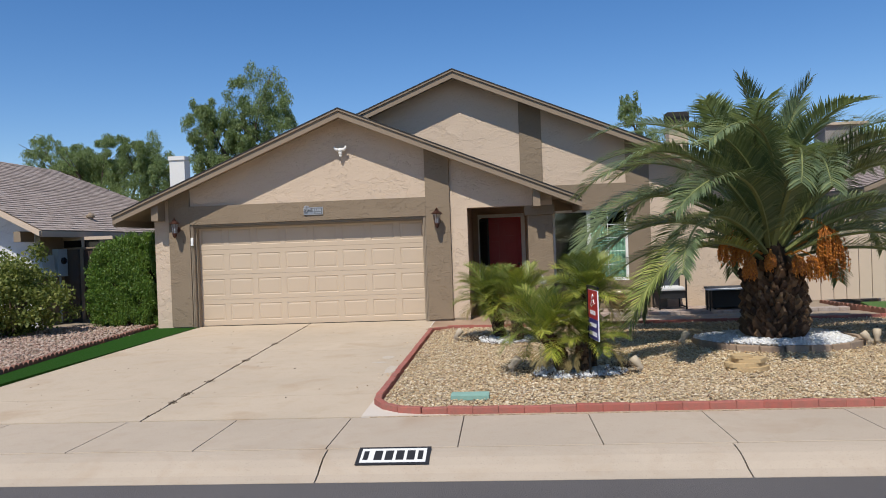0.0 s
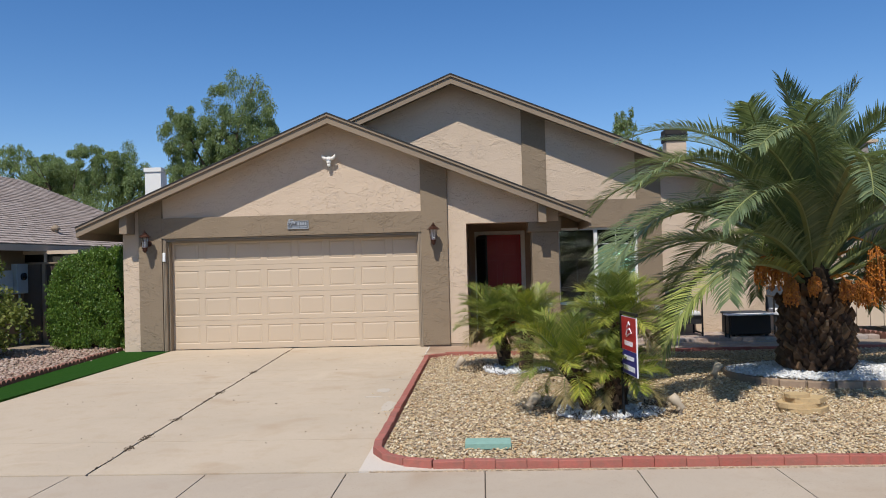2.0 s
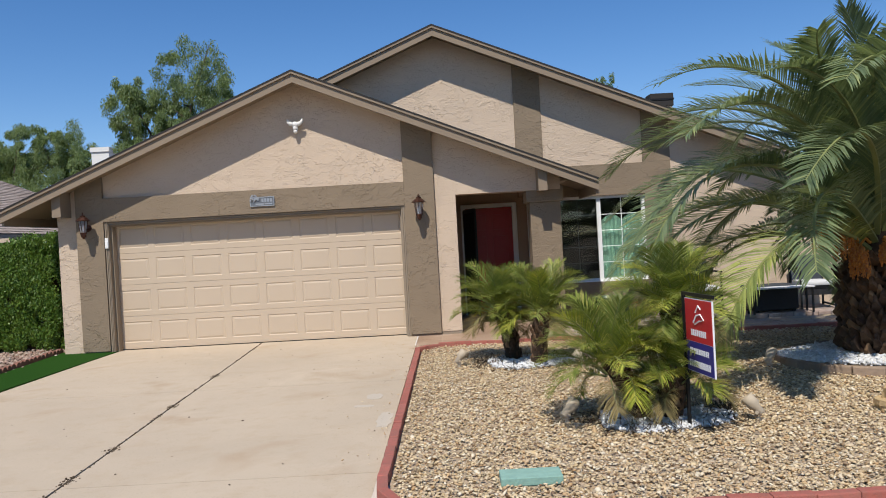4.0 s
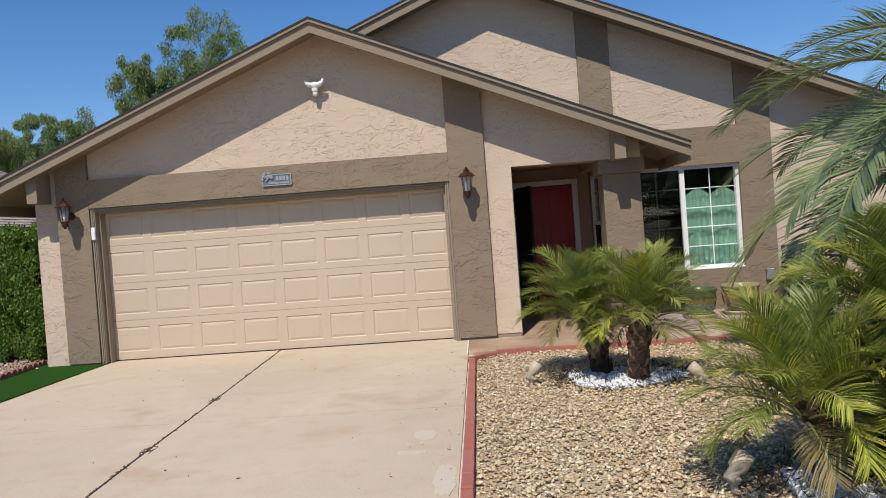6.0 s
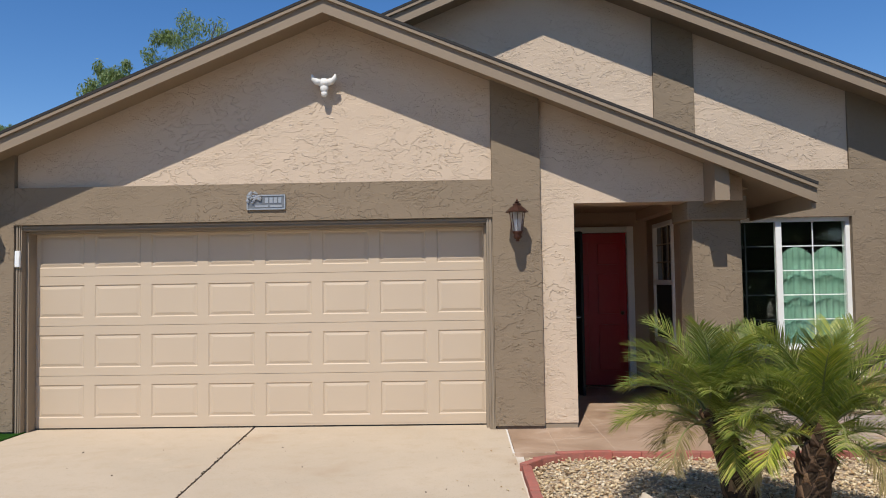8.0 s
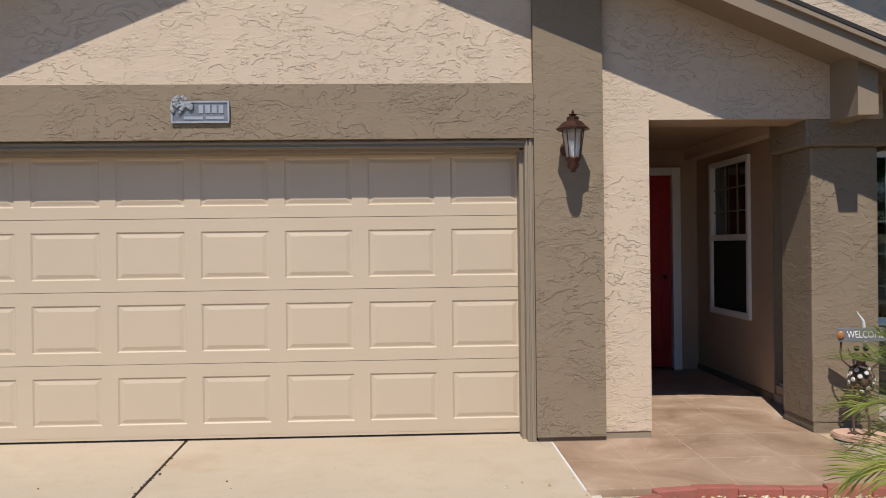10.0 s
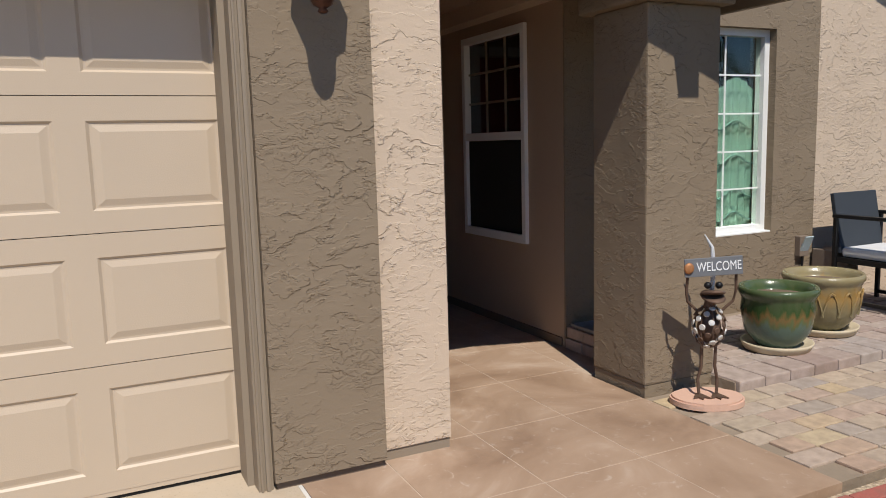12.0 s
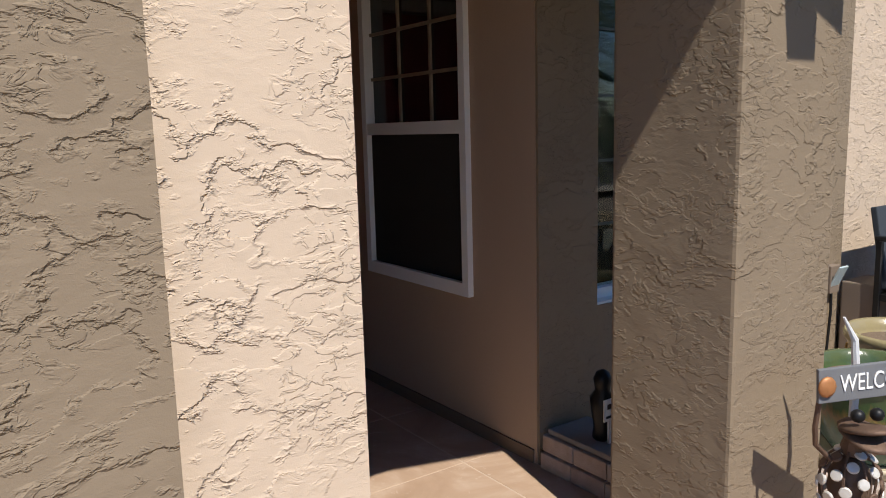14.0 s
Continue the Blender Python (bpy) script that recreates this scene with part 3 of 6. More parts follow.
# porch side wall with its window opening
PX, WY0, WY1, WZ0, WZ1 = 1.86, 17.105, 17.955, 0.69, 2.155
D2 = WALL2_Y - 0.03
part("porch_side_wall", boxed(PX - 0.004, PX - 0.0005, D2 + 0.012, D2 + 0.25, 0.0, 2.6), M["porch_shade_tan"], house)
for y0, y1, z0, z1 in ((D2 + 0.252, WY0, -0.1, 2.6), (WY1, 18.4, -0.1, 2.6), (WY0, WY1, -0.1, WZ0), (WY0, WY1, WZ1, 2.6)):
    part("porch_side_wall", boxed(PX, PX + 0.16, y0, y1, z0, z1), M["porch_shade_tan"], house)
part("porch_wall_foot", boxed(PX - 0.012, PX, WALL2_Y, 18.4, 0.0, 0.06), M["dark_trim"], house)
# rear front wall (right of the porch), with the big window
BX0, BX1, BZ0, BZ1 = 2.20, 3.78, 0.64, 2.16
for x0, x1, z0, z1 in ((PX, BX0, -0.1, 2.705), (BX1, 4.25, -0.1, 2.705), (BX0, BX1, -0.1, BZ0), (BX0, BX1, BZ1, 2.705)):
    part("taupe_wall", boxed(x0, x1, D2, D2 + 0.25, z0, z1), M["taupe"], house)
bm = prism(bmesh.new(), [(1.55, 2.6), (2.02, 2.6), (2.02, roof2(2.02) - UNDER), (1.55, roof2(1.55) - UNDER)], D2, D2 + 0.25)
part("pilaster", bm, M["taupe"], house)
bm = prism(bmesh.new(), [(3.77, 2.707), (4.25, 2.707), (4.25, roof2(4.25) - UNDER), (3.77, roof2(3.77) - UNDER)], D2, D2 + 0.25)
part("pilaster", bm, M["taupe"], house)
for x0, x1, z0 in ((-4.0, 1.548, 2.5), (2.022, 3.768, 2.707), (4.252, 7.0, -0.1)):
    wall_piece("wall", x0, x1, z0, roof2, WALL2_Y, M["tan"], back=WALL2_Y + 0.2)
part("end_wall", boxed(6.8, 7.0, WALL2_Y + 0.2, 22.3, -0.1, 2.3), M["tan"], house)

# column of the porch with its cap
part("column", boxed(1.63, 2.125, 15.58, 16.03, 0.06, 2.06, bevel=0.012), M["taupe"], house)
part("column_foot", boxed(1.636, 2.119, 15.586, 16.024, -0.05, 0.0595, bevel=0.004), M["taupe"], house)
part("column_cap", boxed(1.57, 2.17, 15.52, 16.09, 2.06, 2.30, bevel=0.015), M["taupe"], house)
part("porch_beam", boxed(1.72, 2.06, 15.76, 18.4, 2.28, 2.60), M["tan_smooth"], house)


def gable_roof(x0, ridge, x1, level, y0, y1, fascia_y, left=True):
    """Two slopes with a rake fascia, felt edge and soffit."""
    sides = [(ridge, x1)] + ([(x0, ridge)] if left else [])
    for a, b in sides:
        za, zb = level(a), level(b)
        bm = prism(bmesh.new(), [(a, za - 0.012), (b, zb - 0.012), (b, zb - UNDER), (a, za - UNDER)], y0, y1)
        part("roof", bm, M["trim"], house)
        bm = prism(bmesh.new(), [(a, za + 0.018), (b, zb + 0.018), (b, zb - 0.010), (a, za - 0.010)], fascia_y - 0.035, y1)
        part("roof_felt", bm, M["shingle_edge"], house)
        bm = prism(bmesh.new(), [(a, za - 0.012), (b, zb - 0.012), (b, zb - 0.045), (a, za - 0.045)], fascia_y - 0.030, y0 - 0.0015)
        part("drip_board", bm, M["trim"], house)
        bm = prism(bmesh.new(), [(a, za - 0.046), (b, zb - 0.046), (b, zb - 0.176), (a, za - 0.176)], fascia_y, y0 - 0.001)
        part("fascia", bm, M["trim"], house)
    return house


gable_roof(-6.72, RIDGE_X, 2.66, roof1, FASCIA_Y + 0.04, 22.4, FASCIA_Y)
gable_roof(RIDGE_X + 0.05, RIDGE2_X, 7.15, roof2, FASCIA2_Y + 0.04, 22.4, FASCIA2_Y)
for x in (1.735, -5.955):
    bm = prism(bmesh.new(), [(x, 2.22), (x + 0.14, 2.22), (x + 0.14, roof1(x + 0.14) - UNDER - 0.003), (x, roof1(x) - UNDER - 0.003)], FASCIA_Y + 0.10, LIGHT_Y + 0.1)
    part("beam_end", bm, M["trim"], house)
part("eave_board", boxed(-6.72, -6.68, FASCIA_Y + 0.04, 22.4, 2.13, 2.33), M["trim"], house)
part("eave_board", boxed(2.62, 2.66, FASCIA_Y + 0.04, WALL2_Y, 2.12, 2.32), M["trim"], house)

# garage opening: jambs, stops and the sectional door
for x0, x1 in ((-5.278, -5.215), (-0.462, -0.402)):
    part("garage_jamb", boxed(x0, x1, DARK_Y + 0.03, BACK_Y - 0.002, 0.0, 2.12), M["jamb"], house)
for x0, x1 in ((-5.214, -5.185), (-0.49, -0.463)):
    part("door_stop", boxed(x0, x1, DARK_Y + 0.11, DOOR_Y - 0.004, 0.0, 2.05), M["jamb"], house)
part("garage_head_jamb", boxed(-5.214, -0.463, DARK_Y + 0.05, BACK_Y - 0.002, 2.062, 2.118), M["jamb"], house)
for x0, x1 in ((-5.266, -5.248), (-5.236, -5.226), (-0.432, -0.414), (-0.454, -0.444)):
    part("jamb_bead", boxed(x0, x1, DARK_Y + 0.016, DARK_Y + 0.0297, 0.0, 2.118, bevel=0.004), M["jamb"], house)
for z0, z1 in ((2.066, 2.076), (2.09, 2.108)):
    part("head_bead", boxed(-5.214, -0.463, DARK_Y + 0.036, DARK_Y + 0.0497, z0, z1, bevel=0.004), M["jamb"], house)
part("door_stop", boxed(-5.184, -0.491, DARK_Y + 0.11, DOOR_Y - 0.004, 2.04, 2.0615), M["jamb"], house)
part("garage_back", boxed(-5.28, -0.40, BACK_Y + 0.06, BACK_Y + 0.1, -0.05, 2.3), M["blackout"], house)


def garage_door():
    door = thing("garage_door", "closed tan sectional garage door with thirty-two raised panels", "garage door", (-2.825, DOOR_Y, 0.036))
    w, hgt, n = 2.395, 0.520, 8
    pitch_x = 2 * w / n
    px0, pz0, pz1 = 0.055, 0.085, 0.425
    sect, panel = bmesh.new(), bmesh.new()
    box(sect, -w, w, 0.012, 0.05, 0.0, hgt - 0.0035)
    xs = sorted({-w, w} | {round(-w + k * pitch_x + o, 5) for k in range(n) for o in (px0, pitch_x - px0)})
    zs = [0.0, pz0, pz1, hgt - 0.0035]
    grid = [[sect.verts.new((x, 0.0, z)) for z in zs] for x in xs]
    for i in range(len(xs) - 1):
        for j in range(3):
            if j == 1 and i % 2 == 1:
                continue
            sect.faces.new((grid[i][j], grid[i + 1][j], grid[i + 1][j + 1], grid[i][j + 1]))
    rim = [grid[0][0], grid[-1][0], grid[-1][3], grid[0][3]]
    rb = [sect.verts.new((v.co.x, 0.012, v.co.z)) for v in rim]
    for i in range(4):
        sect.faces.new((rim[i], rim[(i + 1) % 4], rb[(i + 1) % 4], rb[i]))
    pw = pitch_x / 2 - px0
    rings = []
    for ix, iz, y in ((0.0, 0.0, 0.0), (0.012, 0.009, 0.0078), (0.020, 0.017, 0.0078), (0.048, 0.042, 0.0012)):
        rings.append([panel.verts.new((sx * (pw - ix), y, (pz0 if sz < 0 else pz1) - sz * iz)) for sx, sz in ((-1, -1), (1, -1), (1, 1), (-1, 1))])
    for a, b in zip(rings, rings[1:]):
        for k in range(4):
            panel.faces.new((a[k], a[(k + 1) % 4], b[(k + 1) % 4], b[k]))
    panel.faces.new(rings[-1])
    sm = part("section", sect, M["garage"], door)
    pm = part("raised_panel", panel, M["garage"], sm)
    pm.location.x = -w + pitch_x / 2
    for row in range(4):
        s = sm if row == 0 else link_mesh("section", sm.data, M["garage"], door)
        s.location.z = row * hgt
        for k in range(n):
            if row == 0 and k == 0:
                continue
            p = link_mesh("raised_panel", pm.data, M["garage"], s)
            p.location.x = -w + (k + 0.5) * pitch_x
    part("bottom_rail", boxed(-w, w, 0.002, 0.045, -0.020, -0.0005), M["garage"], door)
    part("bottom_seal", boxed(-w, w, 0.008, 0.045, -0.036, -0.0205), M["black"], door, "black rubber bottom seal")
    return door


garage_door()

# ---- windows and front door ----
# darkened copy of the white muntins: the left pane's shade as colour
M["muntin_in_shade"] = plain("shaded_muntin", (0.05, 0.065, 0.06), 0.5, 0.1)


def big_window():
    w = thing("front_window", "white vinyl slider window with grids and pale green curtain", "window")
    y = D2 + 0.10
    frame_bm = bmesh.new()
    for b in ((BX0, BX1, BZ0, BZ0 + 0.055), (BX0, BX1, BZ1 - 0.05, BZ1), (BX0, BX0 + 0.05, BZ0 + 0.055, BZ1 - 0.05), (BX1 - 0.05, BX1, BZ0 + 0.055, BZ1 - 0.05)):
        box(frame_bm, b[0], b[1], y - 0.035, y + 0.05, b[2], b[3])
    fr = part("window_frame", frame_bm, M["white"], w)
    part("mullion", boxed(2.93, 3.0, y - 0.03, y + 0.03, BZ0 + 0.055, BZ1 - 0.05, bevel=0.006), M["white"], w)
    part("window_sill", boxed(BX0 + 0.003, BX1 - 0.003, D2 + 0.004, y - 0.036, BZ0 - 0.02, BZ0 + 0.012, bevel=0.004), M["white"], w)
    for x0, x1, cols in ((BX0 + 0.05, 2.93, 2), (3.0, BX1 - 0.05, 2)):
        pane = part("pane", boxed(x0, x1, y + 0.004, y + 0.010, BZ0 + 0.055, BZ1 - 0.05), M["glass"], w)
        pane.visible_shadow = False
        for k in range(1, 5):
            z = BZ0 + 0.055 + (BZ1 - BZ0 - 0.105) * k / 5
            part("muntin", boxed(x0, x1, y - 0.004, y + 0.003, z - 0.006, z + 0.006), M["white"] if x0 > 2.9 else M["muntin_in_shade"], w)
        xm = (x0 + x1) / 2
        part("muntin", boxed(xm - 0.006, xm + 0.006, y - 0.0045, y + 0.0035, BZ0 + 0.055, BZ1 - 0.05), M["white"] if x0 > 2.9 else M["muntin_in_shade"], w)
    # curtain behind the glass, and a black box whose colour gives the room's darkness
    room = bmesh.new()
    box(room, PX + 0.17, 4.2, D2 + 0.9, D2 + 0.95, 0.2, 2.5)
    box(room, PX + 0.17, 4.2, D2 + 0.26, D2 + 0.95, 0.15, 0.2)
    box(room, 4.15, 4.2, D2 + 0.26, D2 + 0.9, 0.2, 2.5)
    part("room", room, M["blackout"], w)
    cb = bmesh.new()
    n = 48
    rows = []
    for k in range(n + 1):
        x = 3.02 + 0.74 * k / n
        yy = y + 0.09 + 0.012 * math.sin(k * 1.3)
        top = 1.72 + 0.10 * abs(math.sin(math.pi * 2 * k / n))
        rows.append((cb.verts.new((x, yy, BZ0 + 0.03)), cb.verts.new((x, yy, top))))
    for a, b in zip(rows, rows[1:]):
        cb.faces.new((a[0], b[0], b[1], a[1]))
    part("curtain", cb, M["curtain"], w, "pale green curtain with wavy hems")
    for z in (1.46, 1.20, 0.94, 0.76):
        pts = [(3.03 + 0.72 * k / 36, y + 0.072, z + 0.035 * math.sin(math.pi * 4 * k / 36 - 1.4)) for k in range(37)]
        part("curtain_hem", tube(bmesh.new(), pts, 0.008, 5), M["curtain_hem"], w)
    return w


big_window()


def porch_window():
    w = thing("porch_window", "white framed double-hung porch window with dark screened glass", "window")
    x = PX - 0.012
    fb = bmesh.new()
    y0, y1, z0, z1 = WY0 - 0.035, WY1 + 0.035, WZ0 - 0.035, WZ1 + 0.035
    zm = 1.425
    for b in ((y0, y1, z0, z0 + 0.06), (y0, y1, z1 - 0.05, z1), (y0, y0 + 0.045, z0 + 0.06, z1 - 0.05), (y1 - 0.045, y1, z0 + 0.06, z1 - 0.05)):
        box(fb, x - 0.018, x + 0.06, b[0], b[1], b[2], b[3])
    part("window_frame", fb, M["white"], w)
    part("meeting_rail", boxed(x - 0.014, x + 0.05, y0 + 0.045, y1 - 0.045, zm - 0.03, zm + 0.03), M["white"], w)
    part("upper_pane", boxed(x + 0.035, x + 0.042, y0 + 0.045, y1 - 0.045, zm + 0.03, z1 - 0.05), M["glass_dark"], w)
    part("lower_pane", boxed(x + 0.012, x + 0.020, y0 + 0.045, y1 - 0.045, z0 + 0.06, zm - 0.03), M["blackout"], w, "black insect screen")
    for k in (1, 2):
        y = y0 + 0.045 + (y1 - y0 - 0.09) * k / 3
        part("muntin", boxed(x + 0.022, x + 0.033, y - 0.008, y + 0.008, zm + 0.03, z1 - 0.05), M["trim"], w)
        z = zm + 0.03 + (z1 - zm - 0.08) * k / 3
        part("muntin", boxed(x + 0.021, x + 0.0335, y0 + 0.045, y1 - 0.045, z - 0.008, z + 0.008), M["trim"], w)
    # added black sheet behind the panes, in place of an unlit room
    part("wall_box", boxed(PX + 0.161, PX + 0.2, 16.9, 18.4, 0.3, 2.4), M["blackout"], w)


porch_window()


def front_door():
    d = thing("front_door", "closed red panelled front door in pale frame under the porch", "door", (1.105, 18.36, 0.0))
    for x0, x1, z0, z1 in ((-0.555, -0.465, 0, 2.2), (0.465, 0.555, 0, 2.2), (-0.465, 0.465, 2.12, 2.2)):
        part("door_frame", boxed(x0, x1, -0.02, 0.10, z0, z1, bevel=0.006), M["white"], d)
    leaf_ob = part("door_leaf", boxed(-0.462, 0.462, 0.055, 0.10, 0.02, 2.115, bevel=0.003), M["red_door"], d)
    for x in (-0.21, 0.21):
        for z0, z1 in ((0.22, 0.85), (1.0, 1.55), (1.68, 1.98)):
            bmp = boxed(x - 0.145, x + 0.145, 0.044, 0.056, z0, z1, bevel=0.009)
            part("door_panel", bmp, M["red_door"], leaf_ob)
    part("handle", lathe(bmesh.new(), [(0.005, 0), (0.02, 0.01), (0.028, 0.03), (0.02, 0.05), (0.004, 0.055)], 12, (0.39, 0.02, 0.98)), M["bronze"], d)
    part("threshold", boxed(-0.46, 0.46, -0.03, 0.1, 0.0, 0.018), M["bronze"], d)
    # added black sheet behind the door, in place of an unlit hall
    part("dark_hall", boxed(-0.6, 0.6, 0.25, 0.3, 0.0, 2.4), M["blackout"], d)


front_door()


def screen_door():
    d = thing("security_door", "open black metal security screen door beside the front door", "door", (0.60, 18.33, 0.0))
    d.rotation_euler = (0, 0, radians(-77))
    for b in ((0, 0.05, 0.02, 2.08), (0.85, 0.90, 0.02, 2.08)):
        part("stile", boxed(b[0], b[1], -0.018, 0.018, b[2], b[3], bevel=0.004), M["black"], d)
    for z in (0.02, 0.95, 2.02):
        part("rail", boxed(0.05, 0.85, -0.017, 0.017, z, z + 0.07), M["black"], d)
    part("mesh", boxed(0.05, 0.85, -0.004, 0.004, 0.09, 2.02), M["blackout"], d, "dense black steel mesh")
    part("lever", tube(bmesh.new(), [(0.875, -0.02, 1.0), (0.875, -0.06, 1.0), (0.78, -0.065, 1.0)], 0.009), M["silver"], d, "silver lever handle")


screen_door()


# ---- wall lanterns, plaque, skull, keypad ----
def lantern(at):
    ob = thing("wall_lantern", "aged copper wall lantern with frosted glass on taupe pilaster", "wall lamp", at, "garage lanterns")
    part("back_plate", lathe(bmesh.new(), [(0.02, 0.0), (0.055, 0.006), (0.058, 0.018), (0.03, 0.026)], 16), M["bronze"], ob)
    plate = ob.children[0]
    plate.matrix_basis = pose(0, 0, -0.05, 90, 0, 0)
    part("arm", tube(bmesh.new(), [(0, -0.01, -0.05), (0, -0.05, -0.075), (0, -0.12, -0.11), (0, -0.18, -0.14)], [0.012, 0.010, 0.010, 0.014]), M["bronze"], ob, smooth=True)
    c = (0, -0.18, 0)
    part("cap", lathe(bmesh.new(), [(0.112, 0.060), (0.114, 0.068), (0.095, 0.082), (0.070, 0.108), (0.046, 0.122), (0.04, 0.126), (0.042, 0.145), (0.02, 0.152)], 8, c), M["bronze"], ob)
    part("finial", lathe(bmesh.new(), [(0.008, 0.150), (0.02, 0.157), (0.03, 0.163), (0.008, 0.172), (0.011, 0.182), (0.003, 0.196)], 10, c), M["bronze"], ob)
    part("glass", lathe(bmesh.new(), [(0.045, -0.125), (0.068, 0.06)], 8, c), M["frost"], ob, "frosted glass panes")
    for k in range(8):
        a = 2 * math.pi * k / 8
        co, si = math.cos(a), math.sin(a)
        part("rib", tube(bmesh.new(), [(0.048 * co, c[1] + 0.048 * si, -0.13), (0.075 * co, c[1] + 0.075 * si, 0.065)], 0.0045, 4), M["bronze"], ob)
    part("base", lathe(bmesh.new(), [(0.012, -0.225), (0.022, -0.218), (0.014, -0.208), (0.036, -0.196), (0.046, -0.176), (0.036, -0.160), (0.052, -0.142), (0.056, -0.125), (0.03, -0.122)], 12, c), M["bronze"], ob, smooth=True)
    part("bulb", lathe(bmesh.new(), [(0.012, -0.12), (0.022, -0.1), (0.024, -0.02), (0.01, 0.0)], 10, c), M["sign_white"], ob)
    return ob


fr = Nodes("frosted_glass")
M["frost"] = fr.done((0.75, 0.76, 0.78), 0.35, None, Transmission_Weight=0.85, IOR=1.2)
lamp_r = lantern((-0.165, DARK_Y, 2.085))
copy_thing(lamp_r, pose(-5.52, DARK_Y, 2.085))


def bars(parent, material, rows, y, thick=0.002):
    """Writing as plain bars: rows of x0, x1, z0, z1."""
    for x0, x1, z0, z1 in rows:
        part("writing", boxed(x0, x1, y - thick, y, z0, z1), material, parent)


plaque = thing("address_plaque", "small pewter plaque with floral corner above garage door", "plaque", (-2.685, DARK_Y, 2.31))
part("plate", boxed(-0.195, 0.195, -0.016, 0.0, -0.075, 0.072, bevel=0.004), M["pewter"], plaque)
for b in ((-0.195, 0.195, 0.062, 0.074), (-0.195, 0.195, -0.077, -0.065), (-0.197, -0.185, -0.065, 0.062), (0.185, 0.197, -0.065, 0.062)):
    part("rim", boxed(b[0], b[1], -0.022, -0.0165, b[2], b[3]), M["silver"], plaque)
bars(plaque, M["silver"], [(-0.01 + k * 0.045, 0.022 + k * 0.045, -0.01, 0.045) for k in range(4)] + [(-0.11, 0.02, -0.052, -0.032), (0.04, 0.16, -0.052, -0.032)], -0.0165, 0.004)
random.seed(5)
fb = bmesh.new()
for k in range(26):
    a, r = random.random() * 6.28, random.random() ** 0.6
    c = Vector((-0.135 + 0.085 * r * math.cos(a), -0.026, 0.045 + 0.055 * r * math.sin(a)))
    bmesh.ops.create_icosphere(fb, subdivisions=1, radius=0.012 + 0.006 * random.random(), matrix=Matrix.LocRotScale(c, None, (1.2, 0.8, 1.0)))
part("flower_relief", fb, M["silver"], plaque, "raised floral ornament")

# steer skull: a cranium, a long muzzle and two upswept horns
bm = bmesh.new()
for cx, cz, r, sx, sz in ((0, 0.0, 0.055, 1.0, 0.9), (0, -0.055, 0.045, 0.85, 1.2), (0, -0.11, 0.033, 0.9, 1.1)):
    bmesh.ops.create_icosphere(bm, subdivisions=2, radius=r, matrix=Matrix.LocRotScale((cx, -0.04, cz), None, (sx, 0.8, sz)))
for s in (-1, 1):
    tube(bm, [(s * 0.02, -0.04, 0.0), (s * 0.065, -0.05, 0.012), (s * 0.097, -0.06, 0.042), (s * 0.104, -0.07, 0.082)], [0.036, 0.034, 0.023, 0.006], 8)
tube(bm, [(0, -0.02, 0.0), (0, 0.058, 0.0)], 0.012, 8)
skull = part("steer_skull", bm, M["bone"], None, smooth=True)
skull.location = (-2.08, LIGHT_Y - 0.055, 3.51)
skull.scale = (1.15, 1.0, 1.0)
tagged(skull, "white bleached steer skull ornament mounted on gable wall", "ornament")

keypad = thing("garage_keypad", "small white keypad on the garage door jamb", "keypad", (-5.245, DARK_Y + 0.03, 1.775))
part("case", boxed(-0.026, 0.026, -0.03, 0.0, -0.085, 0.085, bevel=0.006), M["white"], keypad)
part("cover", boxed(-0.022, 0.022, -0.036, -0.0305, -0.08, 0.03, bevel=0.002), M["white"], keypad)

# painted address block on the kerb: a white field in a black border, its number as bars
mark = thing("kerb_address_mark", "white painted address block with black border on kerb", "sign", (0.19, 6.13, -0.06))
mark.matrix_basis = pose(0.19, 6.115, -0.0625, 14, 0, 0)
part("border", boxed(-0.285, 0.285, -0.135, 0.125, -0.002, 0.003), M["ink"], mark)
part("field", boxed(-0.255, 0.255, -0.108, 0.098, 0.0032, 0.005), M["paint_white"], mark)
for x in (-0.15, -0.065, 0.02, 0.105):
    part("writing", boxed(x, x + 0.062, -0.075, 0.065, 0.0052, 0.0062), M["ink"], mark)
for x in (-0.235, 0.19):
    part("ornament_mark", boxed(x, x + 0.04, -0.07, 0.06, 0.0052, 0.0062), M["ink"], mark)

